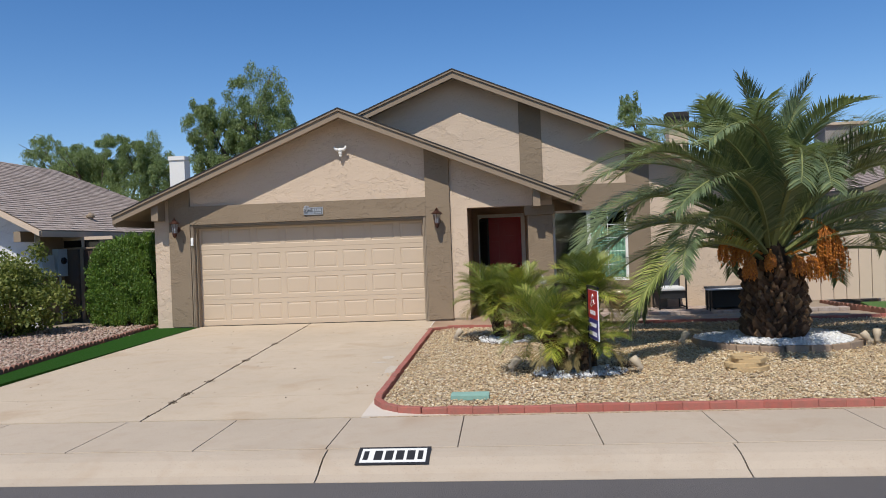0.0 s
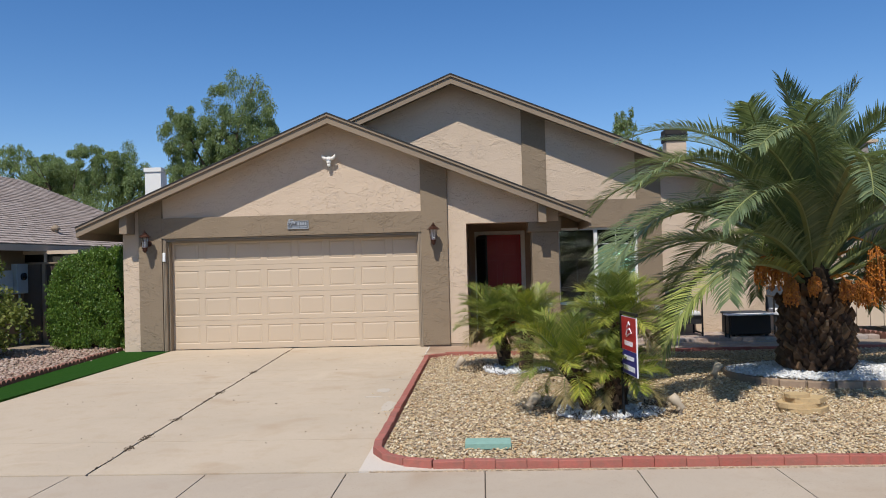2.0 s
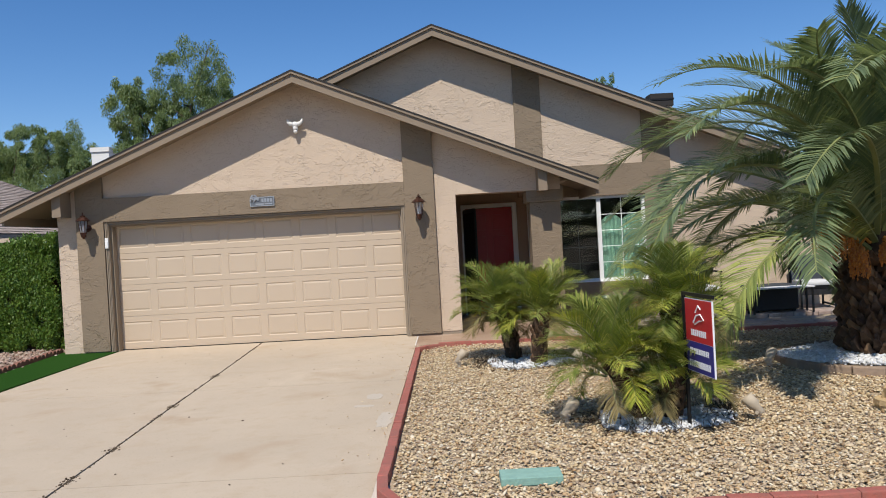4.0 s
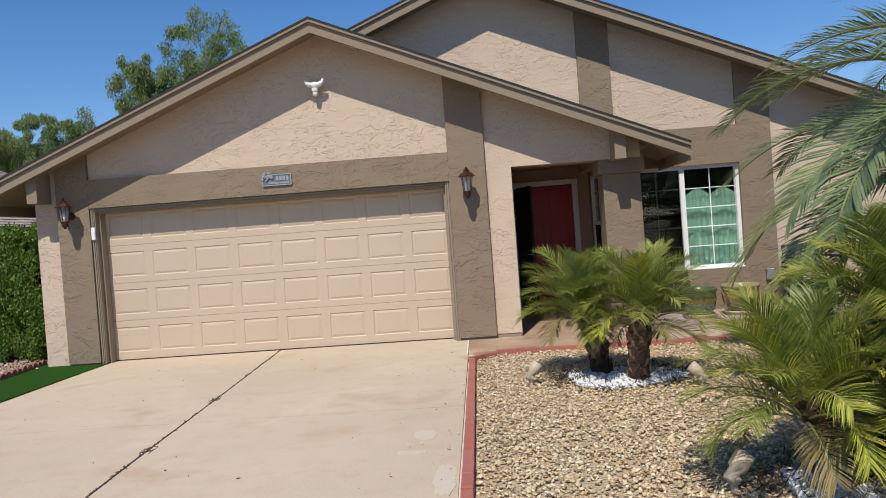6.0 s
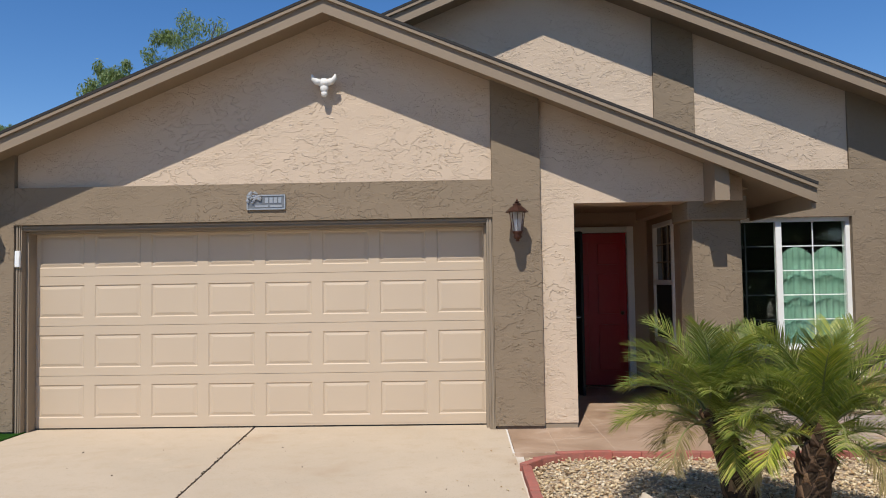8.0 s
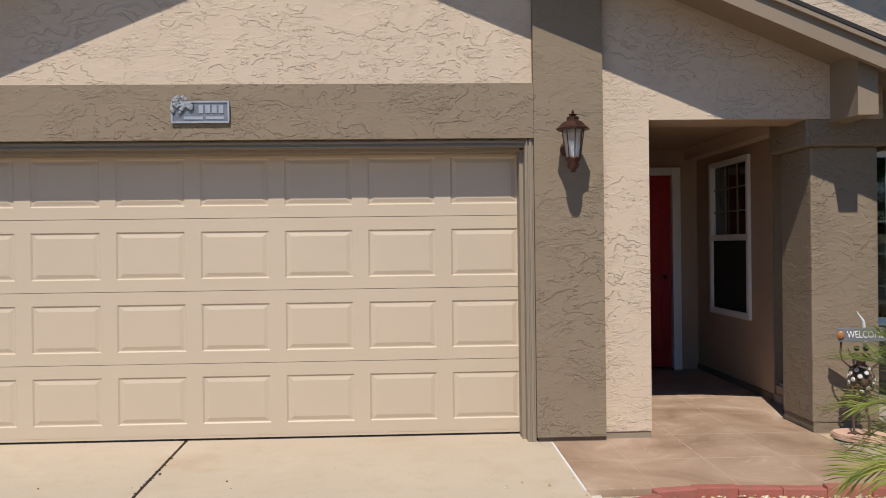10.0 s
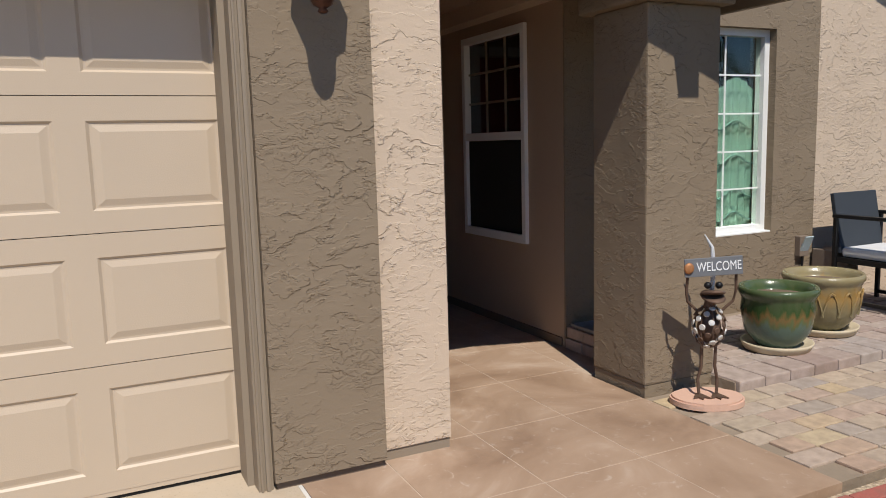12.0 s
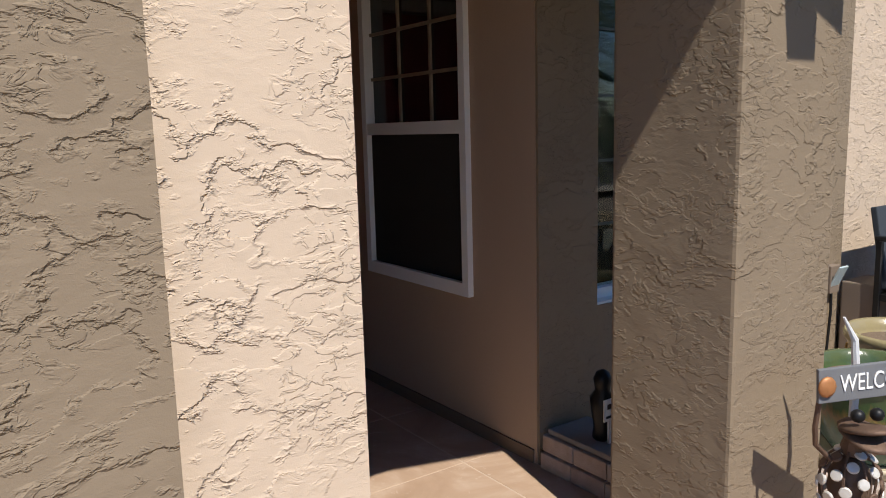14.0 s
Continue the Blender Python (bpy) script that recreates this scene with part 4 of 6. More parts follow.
# ---- loose things in the yard ----
sign = thing("yard_sign", "red and blue realtor sign hanging from black metal stake", "sign", (2.05, 9.02, -0.03))
sign.rotation_euler = (0, 0, radians(-84))
part("post", boxed(-0.045, -0.02, -0.012, 0.012, -0.1, 1.06, bevel=0.002), M["black"], sign)
part("arm", boxed(-0.045, 0.47, -0.010, 0.010, 1.035, 1.062, bevel=0.002), M["black"], sign)
part("side_rail", boxed(-0.02, -0.005, -0.006, 0.006, 0.48, 1.035), M["black"], sign)
pl = part("panel", boxed(0.0, 0.46, -0.006, 0.006, 0.47, 1.02, bevel=0.002), M["sign_white"], sign)
for side in (-1, 1):
    y0, y1 = (-0.0085, -0.0062) if side < 0 else (0.0062, 0.0085)
    part("upper_print", boxed(0.008, 0.452, y0, y1, 0.70, 1.014), M["sign_red"], pl)
    part("lower_print", boxed(0.008, 0.452, y0, y1, 0.476, 0.697), M["sign_blue"], pl)
    w0, w1 = (-0.0105, -0.0087) if side < 0 else (0.0087, 0.0105)
    for x0, x1, z0, z1 in ((0.10, 0.36, 0.745, 0.79), (0.07, 0.39, 0.61, 0.65), (0.05, 0.41, 0.51, 0.558)):
        n = 8 if z0 > 0.7 else 11
        for k in range(n):
            a = x0 + (x1 - x0) * k / n
            part("writing", boxed(a, a + (x1 - x0) / n * 0.72, w0, w1, z0, z1), M["sign_white"], pl)
    arc = bmesh.new()
    tube(arc, [(0.15, side * 0.0095, 0.841), (0.20, side * 0.0095, 0.896), (0.27, side * 0.0095, 0.912), (0.33, side * 0.0095, 0.874), (0.24, side * 0.0095, 0.857), (0.17, side * 0.0095, 0.830)], 0.007, 4)
    tube(arc, [(0.19, side * 0.0095, 0.918), (0.24, side * 0.0095, 0.973), (0.28, side * 0.0095, 0.946)], 0.006, 4)
    part("emblem", arc, M["sign_white"], pl)


def spot_lamp(at, turn, tilt=40):
    ob = thing("spot_light", "cream plastic garden spotlight tilted on a ground stake", "garden light", at, "garden spotlights")
    ob.rotation_euler = (0, 0, radians(turn))
    part("stake", lathe(bmesh.new(), [(0.016, -0.12), (0.02, 0.03), (0.03, 0.035), (0.03, 0.055), (0.012, 0.06)], 10), M["cream"], ob)
    h = part("head", lathe(bmesh.new(), [(0.026, -0.05), (0.034, -0.045), (0.036, 0.02), (0.050, 0.035), (0.052, 0.12), (0.046, 0.122), (0.044, 0.06)], 16), M["cream"], ob, smooth=True)
    h.matrix_basis = pose(0, 0, 0.09, 0, tilt, 0)
    k = part("knuckle", lathe(bmesh.new(), [(0.014, -0.04), (0.016, -0.03), (0.016, 0.03), (0.014, 0.04)], 10), M["cream"], ob)
    k.matrix_basis = pose(0, 0, 0.065, 90, 0, 0)


for at, turn, tilt in (((1.16, 9.42, -0.02), 25, 48), ((2.62, 9.18, -0.02), 150, 42), ((0.32, 12.45, -0.02), 20, 40), ((1.74, 11.95, -0.02), 150, 50), ((3.62, 11.35, -0.02), 20, 35), ((5.95, 10.85, -0.02), 150, 40), ((6.1, 10.95, -0.02), 60, 20)):
    spot_lamp(at, turn, tilt)

board = part("teal_board", boxed(0.515, 0.905, 7.93, 8.13, -0.03, 0.022, bevel=0.006), M["teal_board"])
tagged(board, "weathered teal painted board lying flat on the gravel", "board")
rock = thing("flagstone_pile", "layered tan flagstones stacked in front of the palm", "rock", (3.86, 9.30, -0.03))
random.seed(11)
for k, (sx, sy, z0, dz, dx) in enumerate(((0.27, 0.17, 0.0, 0.05, 0.0), (0.24, 0.15, 0.05, 0.045, -0.02), (0.20, 0.13, 0.095, 0.05, 0.03), (0.13, 0.10, 0.145, 0.035, -0.06))):
    n = 11
    bm = slab(bmesh.new(), [((sx * (0.85 + 0.25 * random.random())) * math.cos(6.283 * i / n) + dx, sy * (0.85 + 0.25 * random.random()) * math.sin(6.283 * i / n)) for i in range(n)], z0, z0 + dz)
    part("stone", bm, M["flag"], rock)


# ---- the patio: frog, pots, chairs ----
PATIO = 0.057

def frog():
    f = thing("frog_figure", "rusty metal welcome sculpture covered in bottle caps", "garden ornament", (1.85, 15.35, 0.0))
    f.rotation_euler, f.scale = (0, 0, radians(-28)), (1.0, 1.0, 0.98)
    n = 30
    bm = slab(bmesh.new(), [(0.190 * (1 + 0.03 * math.sin(6.283 * 3 * i / n)) * math.cos(6.283 * i / n), 0.145 * (1 + 0.03 * math.cos(6.283 * 2 * i / n)) * math.sin(6.283 * i / n)) for i in range(n)], 0.002, 0.040)
    bmesh.ops.bevel(bm, geom=[e for e in bm.edges if all(v.co.z > 0.03 for v in e.verts)], offset=0.010, segments=2, affect="EDGES")
    part("stone_base", bm, M["pink_stone"], f, "salmon pink stone base")
    for s in (-1, 1):
        part("leg", tube(bmesh.new(), [(s * 0.045, 0, 0.045), (s * 0.05, 0.01, 0.13), (s * 0.035, 0.005, 0.20), (s * 0.035, 0, 0.31)], 0.0085, 7), M["rust"], f)
        bm = slab(bmesh.new(), [(s * 0.045 - 0.012, 0.02), (s * 0.045 - 0.045, -0.06), (s * 0.045 - 0.015, -0.045), (s * 0.045, -0.075), (s * 0.045 + 0.015, -0.045), (s * 0.045 + 0.045, -0.06), (s * 0.045 + 0.012, 0.02)], 0.041, 0.049)
        part("foot", bm, M["rust"], f)
        part("arm", tube(bmesh.new(), [(s * 0.06, 0, 0.50), (s * 0.115, -0.01, 0.555), (s * 0.125, -0.02, 0.61), (s * 0.120, -0.03, 0.72)], 0.0075, 7), M["rust"], f)
        part("eye", bmesh_ball(0.019, (s * 0.028, -0.055, 0.648)), M["black"], f, smooth=True)
    # body: a cage of wires set with caps
    wires = bmesh.new()
    for k in range(8):
        a = math.pi * 2 * k / 8
        tube(wires, [(0.082 * math.sin(math.pi * t / 8) * math.cos(a), 0.075 * math.sin(math.pi * t / 8) * math.sin(a), 0.42 - 0.115 * math.cos(math.pi * t / 8)) for t in range(9)], 0.004, 5)
    part("body_cage", wires, M["rust"], f)
    part("body_core", bmesh_ball(1.0, (0, 0, 0.42), (0.060, 0.055, 0.095)), M["rust"], f, smooth=True)
    cap = lathe(bmesh.new(), [(0.0165, 0.0), (0.0165, 0.004), (0.014, 0.007), (0.002, 0.0075)], 12)
    first = None
    for k in range(44):
        z = 1 - 2 * (k + 0.5) / 44
        a = k * 2.39996
        r = math.sqrt(1 - z * z)
        nrm = Vector((r * math.cos(a), r * math.sin(a), z))
        p = Vector((nrm.x * 0.080, nrm.y * 0.073, 0.42 + nrm.z * 0.112))
        m = Matrix.Translation(p) @ nrm.to_track_quat("Z", "Y").to_matrix().to_4x4()
        material = M["cap_light"] if k % 5 < 3 else M["rust"]
        if first is None:
            first = part("bottle_cap", cap, M["cap_light"], f)
            first.matrix_basis = m
        else:
            me = first.data
            o = new("bottle_cap", me)
            o.parent, o.matrix_basis = f, m
            if material is M["rust"]:
                o.material_slots[0].link = "OBJECT"
                o.material_slots[0].material = material
    part("neck", tube(bmesh.new(), [(0, 0, 0.52), (0, -0.01, 0.575)], [0.032, 0.024], 10), M["rust"], f)
    head = bmesh.new()
    for s, dz in ((1, 0.0), (-1, -0.018)):
        bmesh.ops.create_icosphere(head, subdivisions=2, radius=1.0, matrix=Matrix.LocRotScale((0, -0.05, 0.606 + dz), Euler((radians(-14 * s), 0, 0)), (0.062, 0.085, 0.014)))
    part("head", head, M["rust"], f, smooth=True)
    b = part("sign_board", boxed(-0.145, 0.145, -0.006, 0.006, -0.048, 0.048, bevel=0.003), M["slate_sign"], f, "grey board with white welcome lettering")
    b.matrix_basis = pose(0, -0.05, 0.745, 0, -3, 0)
    cu = bpy.data.curves.new("lettering", "FONT")
    cu.body, cu.size, cu.align_x, cu.align_y, cu.extrude = "WELCOME", 0.072, "CENTER", "CENTER", 0.001
    tmp = new("lettering_source", cu)
    me = bpy.data.meshes.new_from_object(tmp.evaluated_get(bpy.context.evaluated_depsgraph_get()))
    bpy.data.objects.remove(tmp)
    t = link_mesh("lettering", me, M["sign_white"], b)
    t.matrix_basis = Matrix.Translation((0.026, -0.0078, 0)) @ pose(0, 0, 0, 90, 0, 0) @ Matrix.Diagonal((0.64, 0.95, 1, 1))
    part("sunflower", bmesh_ball(1.0, (-0.125, -0.012, 0.0), (0.026, 0.008, 0.030)), M["copper_spot"], b, smooth=True)
    part("plume", tube(bmesh.new(), [(0.02, 0.03, 0.60), (0.03, 0.04, 0.72), (0.02, 0.04, 0.83), (-0.02, 0.035, 0.90)], [0.012, 0.012, 0.010, 0.003], 8), M["cushion"], f, "pale curved plume")


def bmesh_ball(r, at, scale=(1, 1, 1), sub=2):
    bm = bmesh.new()
    bmesh.ops.create_icosphere(bm, subdivisions=sub, radius=r, matrix=Matrix.LocRotScale(at, None, scale))
    return bm


M["copper_spot"] = plain("copper_flower", (0.45, 0.20, 0.08), 0.5, 0.3, 40.0, metal=0.3)
frog()


def planter(at, r, hgt, material, leafy, label):
    ob = thing("planter", label, "flower pot", at, "glazed planters")
    prof = [(0.52 * r, 0.03), (0.60 * r, 0.05), (0.82 * r, 0.30 * hgt), (0.93 * r, 0.62 * hgt), (0.90 * r, 0.80 * hgt), (0.95 * r, 0.86 * hgt), (1.0 * r, 0.91 * hgt), (1.0 * r, 0.96 * hgt), (0.96 * r, hgt), (0.88 * r, 0.985 * hgt), (0.84 * r, 0.88 * hgt), (0.80 * r, 0.80 * hgt)]
    part("pot", lathe(bmesh.new(), prof, 48), material, ob, smooth=True)
    part("soil", lathe(bmesh.new(), [(0.845 * r, 0.84 * hgt), (0.6 * r, 0.86 * hgt), (0.2 * r, 0.87 * hgt)], 32), M["potting"], ob)
    part("saucer", lathe(bmesh.new(), [(0.66 * r, 0.0), (0.82 * r, 0.004), (0.89 * r, 0.035), (0.91 * r, 0.05), (0.87 * r, 0.052), (0.80 * r, 0.03), (0.5 * r, 0.028)], 40), M["terracotta_tray"], ob, "cream glazed saucer", smooth=True)
    if leafy:
        for k in range(14):
            a = 2 * math.pi * k / 14
            pts = []
            for i in range(9):
                t = i / 8
                z = (0.34 + 0.40 * math.sin(math.pi * t)) * hgt
                rr = r * (0.845 + 0.085 * math.sin(math.pi * t)) + 0.003
                aa = a + (t - 0.5) * 2 * math.pi / 14 * 1.1
                pts.append((rr * math.cos(aa), rr * math.sin(aa), z))
            part("leaf_relief", tube(bmesh.new(), pts, 0.008, 5), material, ob)
    return ob


planter((2.835, 15.755, PATIO), 0.236, 0.400, M["pot_green"], False, "large green glazed ceramic pot on a cream saucer")
planter((3.43, 15.90, PATIO), 0.256, 0.405, M["pot_ochre"], True, "large ochre glazed pot with raised leaf pattern")


def arm_chair(at, turn, wide=0.53):
    c = thing("patio_chair", "black metal patio armchair with charcoal sling and pale cushion", "chair", at, "patio chairs")
    c.rotation_euler, c.scale = (0, 0, radians(turn)), (1.0, 1.0, 1.12)
    w = wide / 2
    for s in (-1, 1):
        for y in (-0.30, 0.30):
            part("leg", boxed(s * w - 0.014, s * w + 0.014, y - 0.014, y + 0.014, 0.0, 0.60 if y < 0 else 0.62), M["black"], c)
        part("armrest", boxed(s * w - 0.022, s * w + 0.022, -0.32, 0.32, 0.605, 0.63, bevel=0.006), M["black"], c)
        part("foot_rail", boxed(s * w - 0.012, s * w + 0.012, -0.286, 0.286, 0.03, 0.055), M["black"], c)
    part("seat_frame", boxed(-w, w, -0.30, 0.30, 0.30, 0.335), M["black"], c)
    part("seat_apron", boxed(-w + 0.015, w - 0.015, -0.29, -0.27, 0.20, 0.30), M["wicker"], c, "woven black apron")
    part("seat_cushion", boxed(-w + 0.02, w - 0.02, -0.29, 0.26, 0.338, 0.405, bevel=0.025), M["cushion"], c, "pale grey seat cushion")
    b = part("backrest", boxed(-w + 0.015, w - 0.015, -0.018, 0.018, 0.0, 0.42, bevel=0.008), M["slate_fabric"], c)
    b.matrix_basis = pose(0, 0.27, 0.36, -12, 0, 0)
    return c


chair = arm_chair((4.48, 16.10, PATIO), 0)
copy_thing(chair, pose(6.35, 16.05, PATIO, 0, 0, -8))
ott = thing("patio_ottoman", "dark grey wicker storage ottoman on the raised patio", "ottoman", (5.55, 15.85, PATIO))
part("body", boxed(-0.36, 0.36, -0.26, 0.26, 0.03, 0.38, bevel=0.02), M["wicker"], ott)
part("lid", boxed(-0.38, 0.38, -0.28, 0.28, 0.385, 0.43, bevel=0.015), M["slate_fabric"], ott)
for sx in (-0.3, 0.3):
    for sy in (-0.2, 0.2):
        part("foot", boxed(sx - 0.025, sx + 0.025, sy - 0.025, sy + 0.025, 0.0, 0.03), M["black"], ott)
table = thing("patio_table", "low black patio table with pale glass top", "table", (5.55, 15.42, PATIO))
part("tabletop", boxed(-0.5, 0.5, -0.12, 0.16, 0.40, 0.42, bevel=0.004), M["cushion"], table)
for sx in (-0.47, 0.47):
    for sy in (-0.09, 0.13):
        part("leg", boxed(sx - 0.013, sx + 0.013, sy - 0.013, sy + 0.013, 0.0, 0.40), M["black"], table)
ub = thing("utility_box", "taupe metal utility box with louvres against the wall", "utility box", (4.36, 16.52, PATIO))
part("case", boxed(-0.14, 0.14, -0.12, 0.085, 0.0, 0.42, bevel=0.008), M["utility"], ub)
for k in range(4):
    part("louvre", boxed(0.02, 0.11, -0.128, -0.1205, 0.25 + 0.035 * k, 0.265 + 0.035 * k), M["dark_trim"], ub)
ub2 = thing("outlet_cover", "pale weatherproof outlet cover raised open on wall", "outlet", (4.10, D2, 0.515))
part("box", boxed(-0.05, 0.05, -0.05, 0.0, -0.09, 0.07, bevel=0.005), M["utility"], ub2)
lid = part("lid", boxed(-0.045, 0.045, -0.012, 0.0, -0.08, 0.08, bevel=0.004), M["pale_box"], ub2)
lid.matrix_basis = pose(0.0, -0.058, 0.0, 24, 0, 0)
part("cord", tube(bmesh.new(), [(0, -0.03, -0.09), (0.005, -0.03, -0.2), (0.0, -0.02, -0.45)], 0.008, 6), M["black"], ub2)
drain = thing("patio_drain", "small dark square drain cover set in the pavers", "drain", (4.0, 15.72, PATIO + 0.0025))
part("grate", boxed(-0.07, 0.07, -0.05, 0.05, -0.01, 0.004, bevel=0.002), M["black"], drain)

# a brick ledge in the corner behind the column, with a slab, a figurine and its little sign
step = thing("brick_step", "low rose brick ledge with a grey slab behind the column", "planter edge", (2.0, 16.34, 0.0))
for k in range(3):
    for j in range(2):
        part("brick", boxed(-0.16 + 0.012 * j, 0.10, -0.27 + 0.18 * k, -0.093 + 0.18 * k, 0.075 * j, 0.072 + 0.075 * j, bevel=0.008), M["rose_paver"], step)
part("slab", boxed(-0.13, 0.10, -0.25, 0.25, 0.1485, 0.172, bevel=0.006), M["grey_block"], step, "smooth grey slab")
bm = lathe(bmesh.new(), [(0.035, 0.0), (0.042, 0.01), (0.036, 0.05), (0.046, 0.12), (0.052, 0.17), (0.030, 0.205), (0.034, 0.225), (0.038, 0.25), (0.026, 0.278), (0.006, 0.288)], 14)
fig = part("figurine", bm, M["black"], None, smooth=True)
fig.location = (1.97, 16.38, 0.173)
tagged(fig, "small dark garden figurine on the grey ledge slab", "ornament")
plate = thing("small_sign", "small white plate leaning against the dark figurine", "sign", (1.955, 16.33, 0.173))
part("stick", boxed(-0.006, 0.006, -0.004, 0.004, 0.0, 0.095), M["cushion"], plate)
part("plate", boxed(-0.036, 0.036, -0.006, 0.0, 0.095, 0.185, bevel=0.004), M["paint_white"], plate)
part("writing", boxed(-0.018, 0.018, -0.0075, -0.0062, 0.145, 0.165), M["ink"], plate)
part("writing", boxed(-0.026, 0.026, -0.0075, -0.0062, 0.108, 0.118), M["ink"], plate)

# ---- neighbours ----
def shingle_slope(parent, corners, exposure, seed):
    """Courses of shingles over a roof plane given by its eave (a, b) and ridge (d, c) corners."""
    a, b, c, d = [Vector(p) for p in corners]
    up = ((d - a) + (c - b)) / 2
    nrm = (b - a).cross(d - a).normalized()
    if nrm.z < 0:
        nrm = -nrm
    n = int(up.length / exposure)
    rnd = random.Random(seed)
    verts, faces = [], []
    for k in range(n):
        t0, t1 = k / n, min(1.0, (k + 1.18) / n)
        p0, p1 = a.lerp(d, t0), b.lerp(c, t0)
        q0, q1 = a.lerp(d, t1), b.lerp(c, t1)
        m = max(1, int((p1 - p0).length / 0.33))
        off = rnd.random() / m
        edges = [0.0] + [min(1.0, max(0.0, (i + off + 0.25 * (rnd.random() - 0.5)) / m)) for i in range(1, m)] + [1.0]
        for e0, e1 in zip(edges, edges[1:]):
            lift = 0.016 + 0.010 * rnd.random()
            g = 0.004 / max(0.1, (p1 - p0).length)
            base = [p0.lerp(p1, e0 + g) + nrm * lift, p0.lerp(p1, e1 - g) + nrm * lift, q0.lerp(q1, e1 - g) + nrm * 0.004, q0.lerp(q1, e0 + g) + nrm * 0.004]
            i = len(verts)
            verts += [tuple(v) for v in base] + [tuple(p0.lerp(p1, e0 + g)), tuple(p0.lerp(p1, e1 - g))]
            faces += [(i, i + 1, i + 2, i + 3), (i + 4, i + 5, i + 1, i)]
    me = bpy.data.meshes.new("shingles")
    me.from_pydata(verts, [], faces)
    ob = link_mesh("shingles", me, M["shingle"], parent)
    return tagged(ob, kind="stuff")


EX, EZ, RX, RZ = -8.95, 2.16, -13.1, 4.35
nb = thing("neighbour_house", "white stucco neighbour house with weathered grey-brown shingle roof", "house")
bm = bmesh.new()
pts = [(EX, 16.2, EZ), (EX, 27.5, EZ), (RX, 23.6, RZ), (RX, 16.2, RZ)]
prism_pts = [bm.verts.new(p) for p in pts] + [bm.verts.new((x, y, z - 0.1)) for x, y, z in pts]
bm.faces.new(prism_pts[:4])
bm.faces.new(prism_pts[7:3:-1])
for i in range(4):
    j = (i + 1) % 4
    bm.faces.new((prism_pts[i], prism_pts[j], prism_pts[4 + j], prism_pts[4 + i]))
part("roof", bm, M["trim"], nb)
shingle_slope(nb, pts, 0.135, 2)
bm = prism(bmesh.new(), [(RX, RZ), (2 * RX - EX, EZ), (2 * RX - EX, EZ - 0.1), (RX, RZ - 0.1)], 16.2, 24.0)
part("roof", bm, M["shingle"], nb)
part("fascia", prism(bmesh.new(), [(EX, EZ - 0.012), (RX, RZ - 0.012), (RX, RZ - 0.125), (EX, EZ - 0.125)], 16.13, 16.199), M["tan_smooth"], nb)
part("eave_board", boxed(EX - 0.03, EX + 0.01, 16.21, 27.4, EZ - 0.14, EZ - 0.012), M["tan_smooth"], nb)
part("wall", prism(bmesh.new(), [(-16.5, -0.1), (-9.45, -0.1), (-9.45, 2.22), (RX, RZ - 0.12), (-16.5, 2.62)], 16.75, 16.95), M["white_wall"], nb)
# taupe instead of white: the shade under the eave is in the wall colour
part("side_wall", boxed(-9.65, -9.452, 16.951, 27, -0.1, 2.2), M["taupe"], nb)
part("beam_end", boxed(-9.62, -9.46, 16.25, 16.748, 1.93, 2.16), M["trim"], nb)
part("vent_pipe", lathe(bmesh.new(), [(0.07, 0.0), (0.07, 0.10), (0.11, 0.12), (0.11, 0.16), (0.02, 0.24)], 10, (-9.6, 19.4, 2.46)), M["trim"], nb)
meter = thing("electric_meter", "grey electric meter box on the neighbour's side wall", "meter box", (-9.451, 17.6, 1.45))
part("case", boxed(0.0, 0.13, -0.2, 0.2, -0.35, 0.3, bevel=0.01), M["pale_box"], meter)
part("dial", lathe(bmesh.new(), [(0.08, 0), (0.08, 0.05), (0.06, 0.07)], 14), M["glass_dark"], meter)
meter.children[1].matrix_basis = pose(0.131, 0, 0.02, 0, 90, 0)
part("breaker_box", boxed(0.0, 0.11, -0.78, -0.30, -0.36, 0.16, bevel=0.01), M["pale_box"], meter)
part("conduit", tube(bmesh.new(), [(0.05, 0, -0.35), (0.05, 0, -1.45)], 0.025, 8), M["pale_box"], meter)
sg = thing("side_gate_wall", "dark brown gate with a glazed transom between the two houses", "gate")
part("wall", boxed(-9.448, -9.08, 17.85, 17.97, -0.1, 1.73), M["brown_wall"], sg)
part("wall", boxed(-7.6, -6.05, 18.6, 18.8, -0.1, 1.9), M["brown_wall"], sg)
for k in range(5):
    part("gate_board", boxed(-8.95 + 0.145 * k, -8.812 + 0.145 * k, 17.88, 17.91, 0.05, 1.72), M["dark_wood"], sg)
part("gate_post", boxed(-9.04, -8.96, 17.86, 17.95, -0.05, 1.735), M["trim"], sg)
part("transom_frame", boxed(-9.448, -8.20, 17.84, 17.93, 1.95, 2.03), M["tan_smooth"], sg)
part("transom_rail", boxed(-9.448, -8.20, 17.845, 17.925, 1.74, 1.775), M["trim"], sg)
part("mullion", boxed(-8.98, -8.93, 17.842, 17.922, 1.777, 1.948), M["tan_smooth"], sg)
part("transom_pane", boxed(-9.44, -8.985, 17.88, 17.89, 1.778, 1.947), M["glass_dark"], sg)
part("transom_pane", boxed(-8.925, -8.21, 17.88, 17.89, 1.778, 1.947), M["glass_dark"], sg)

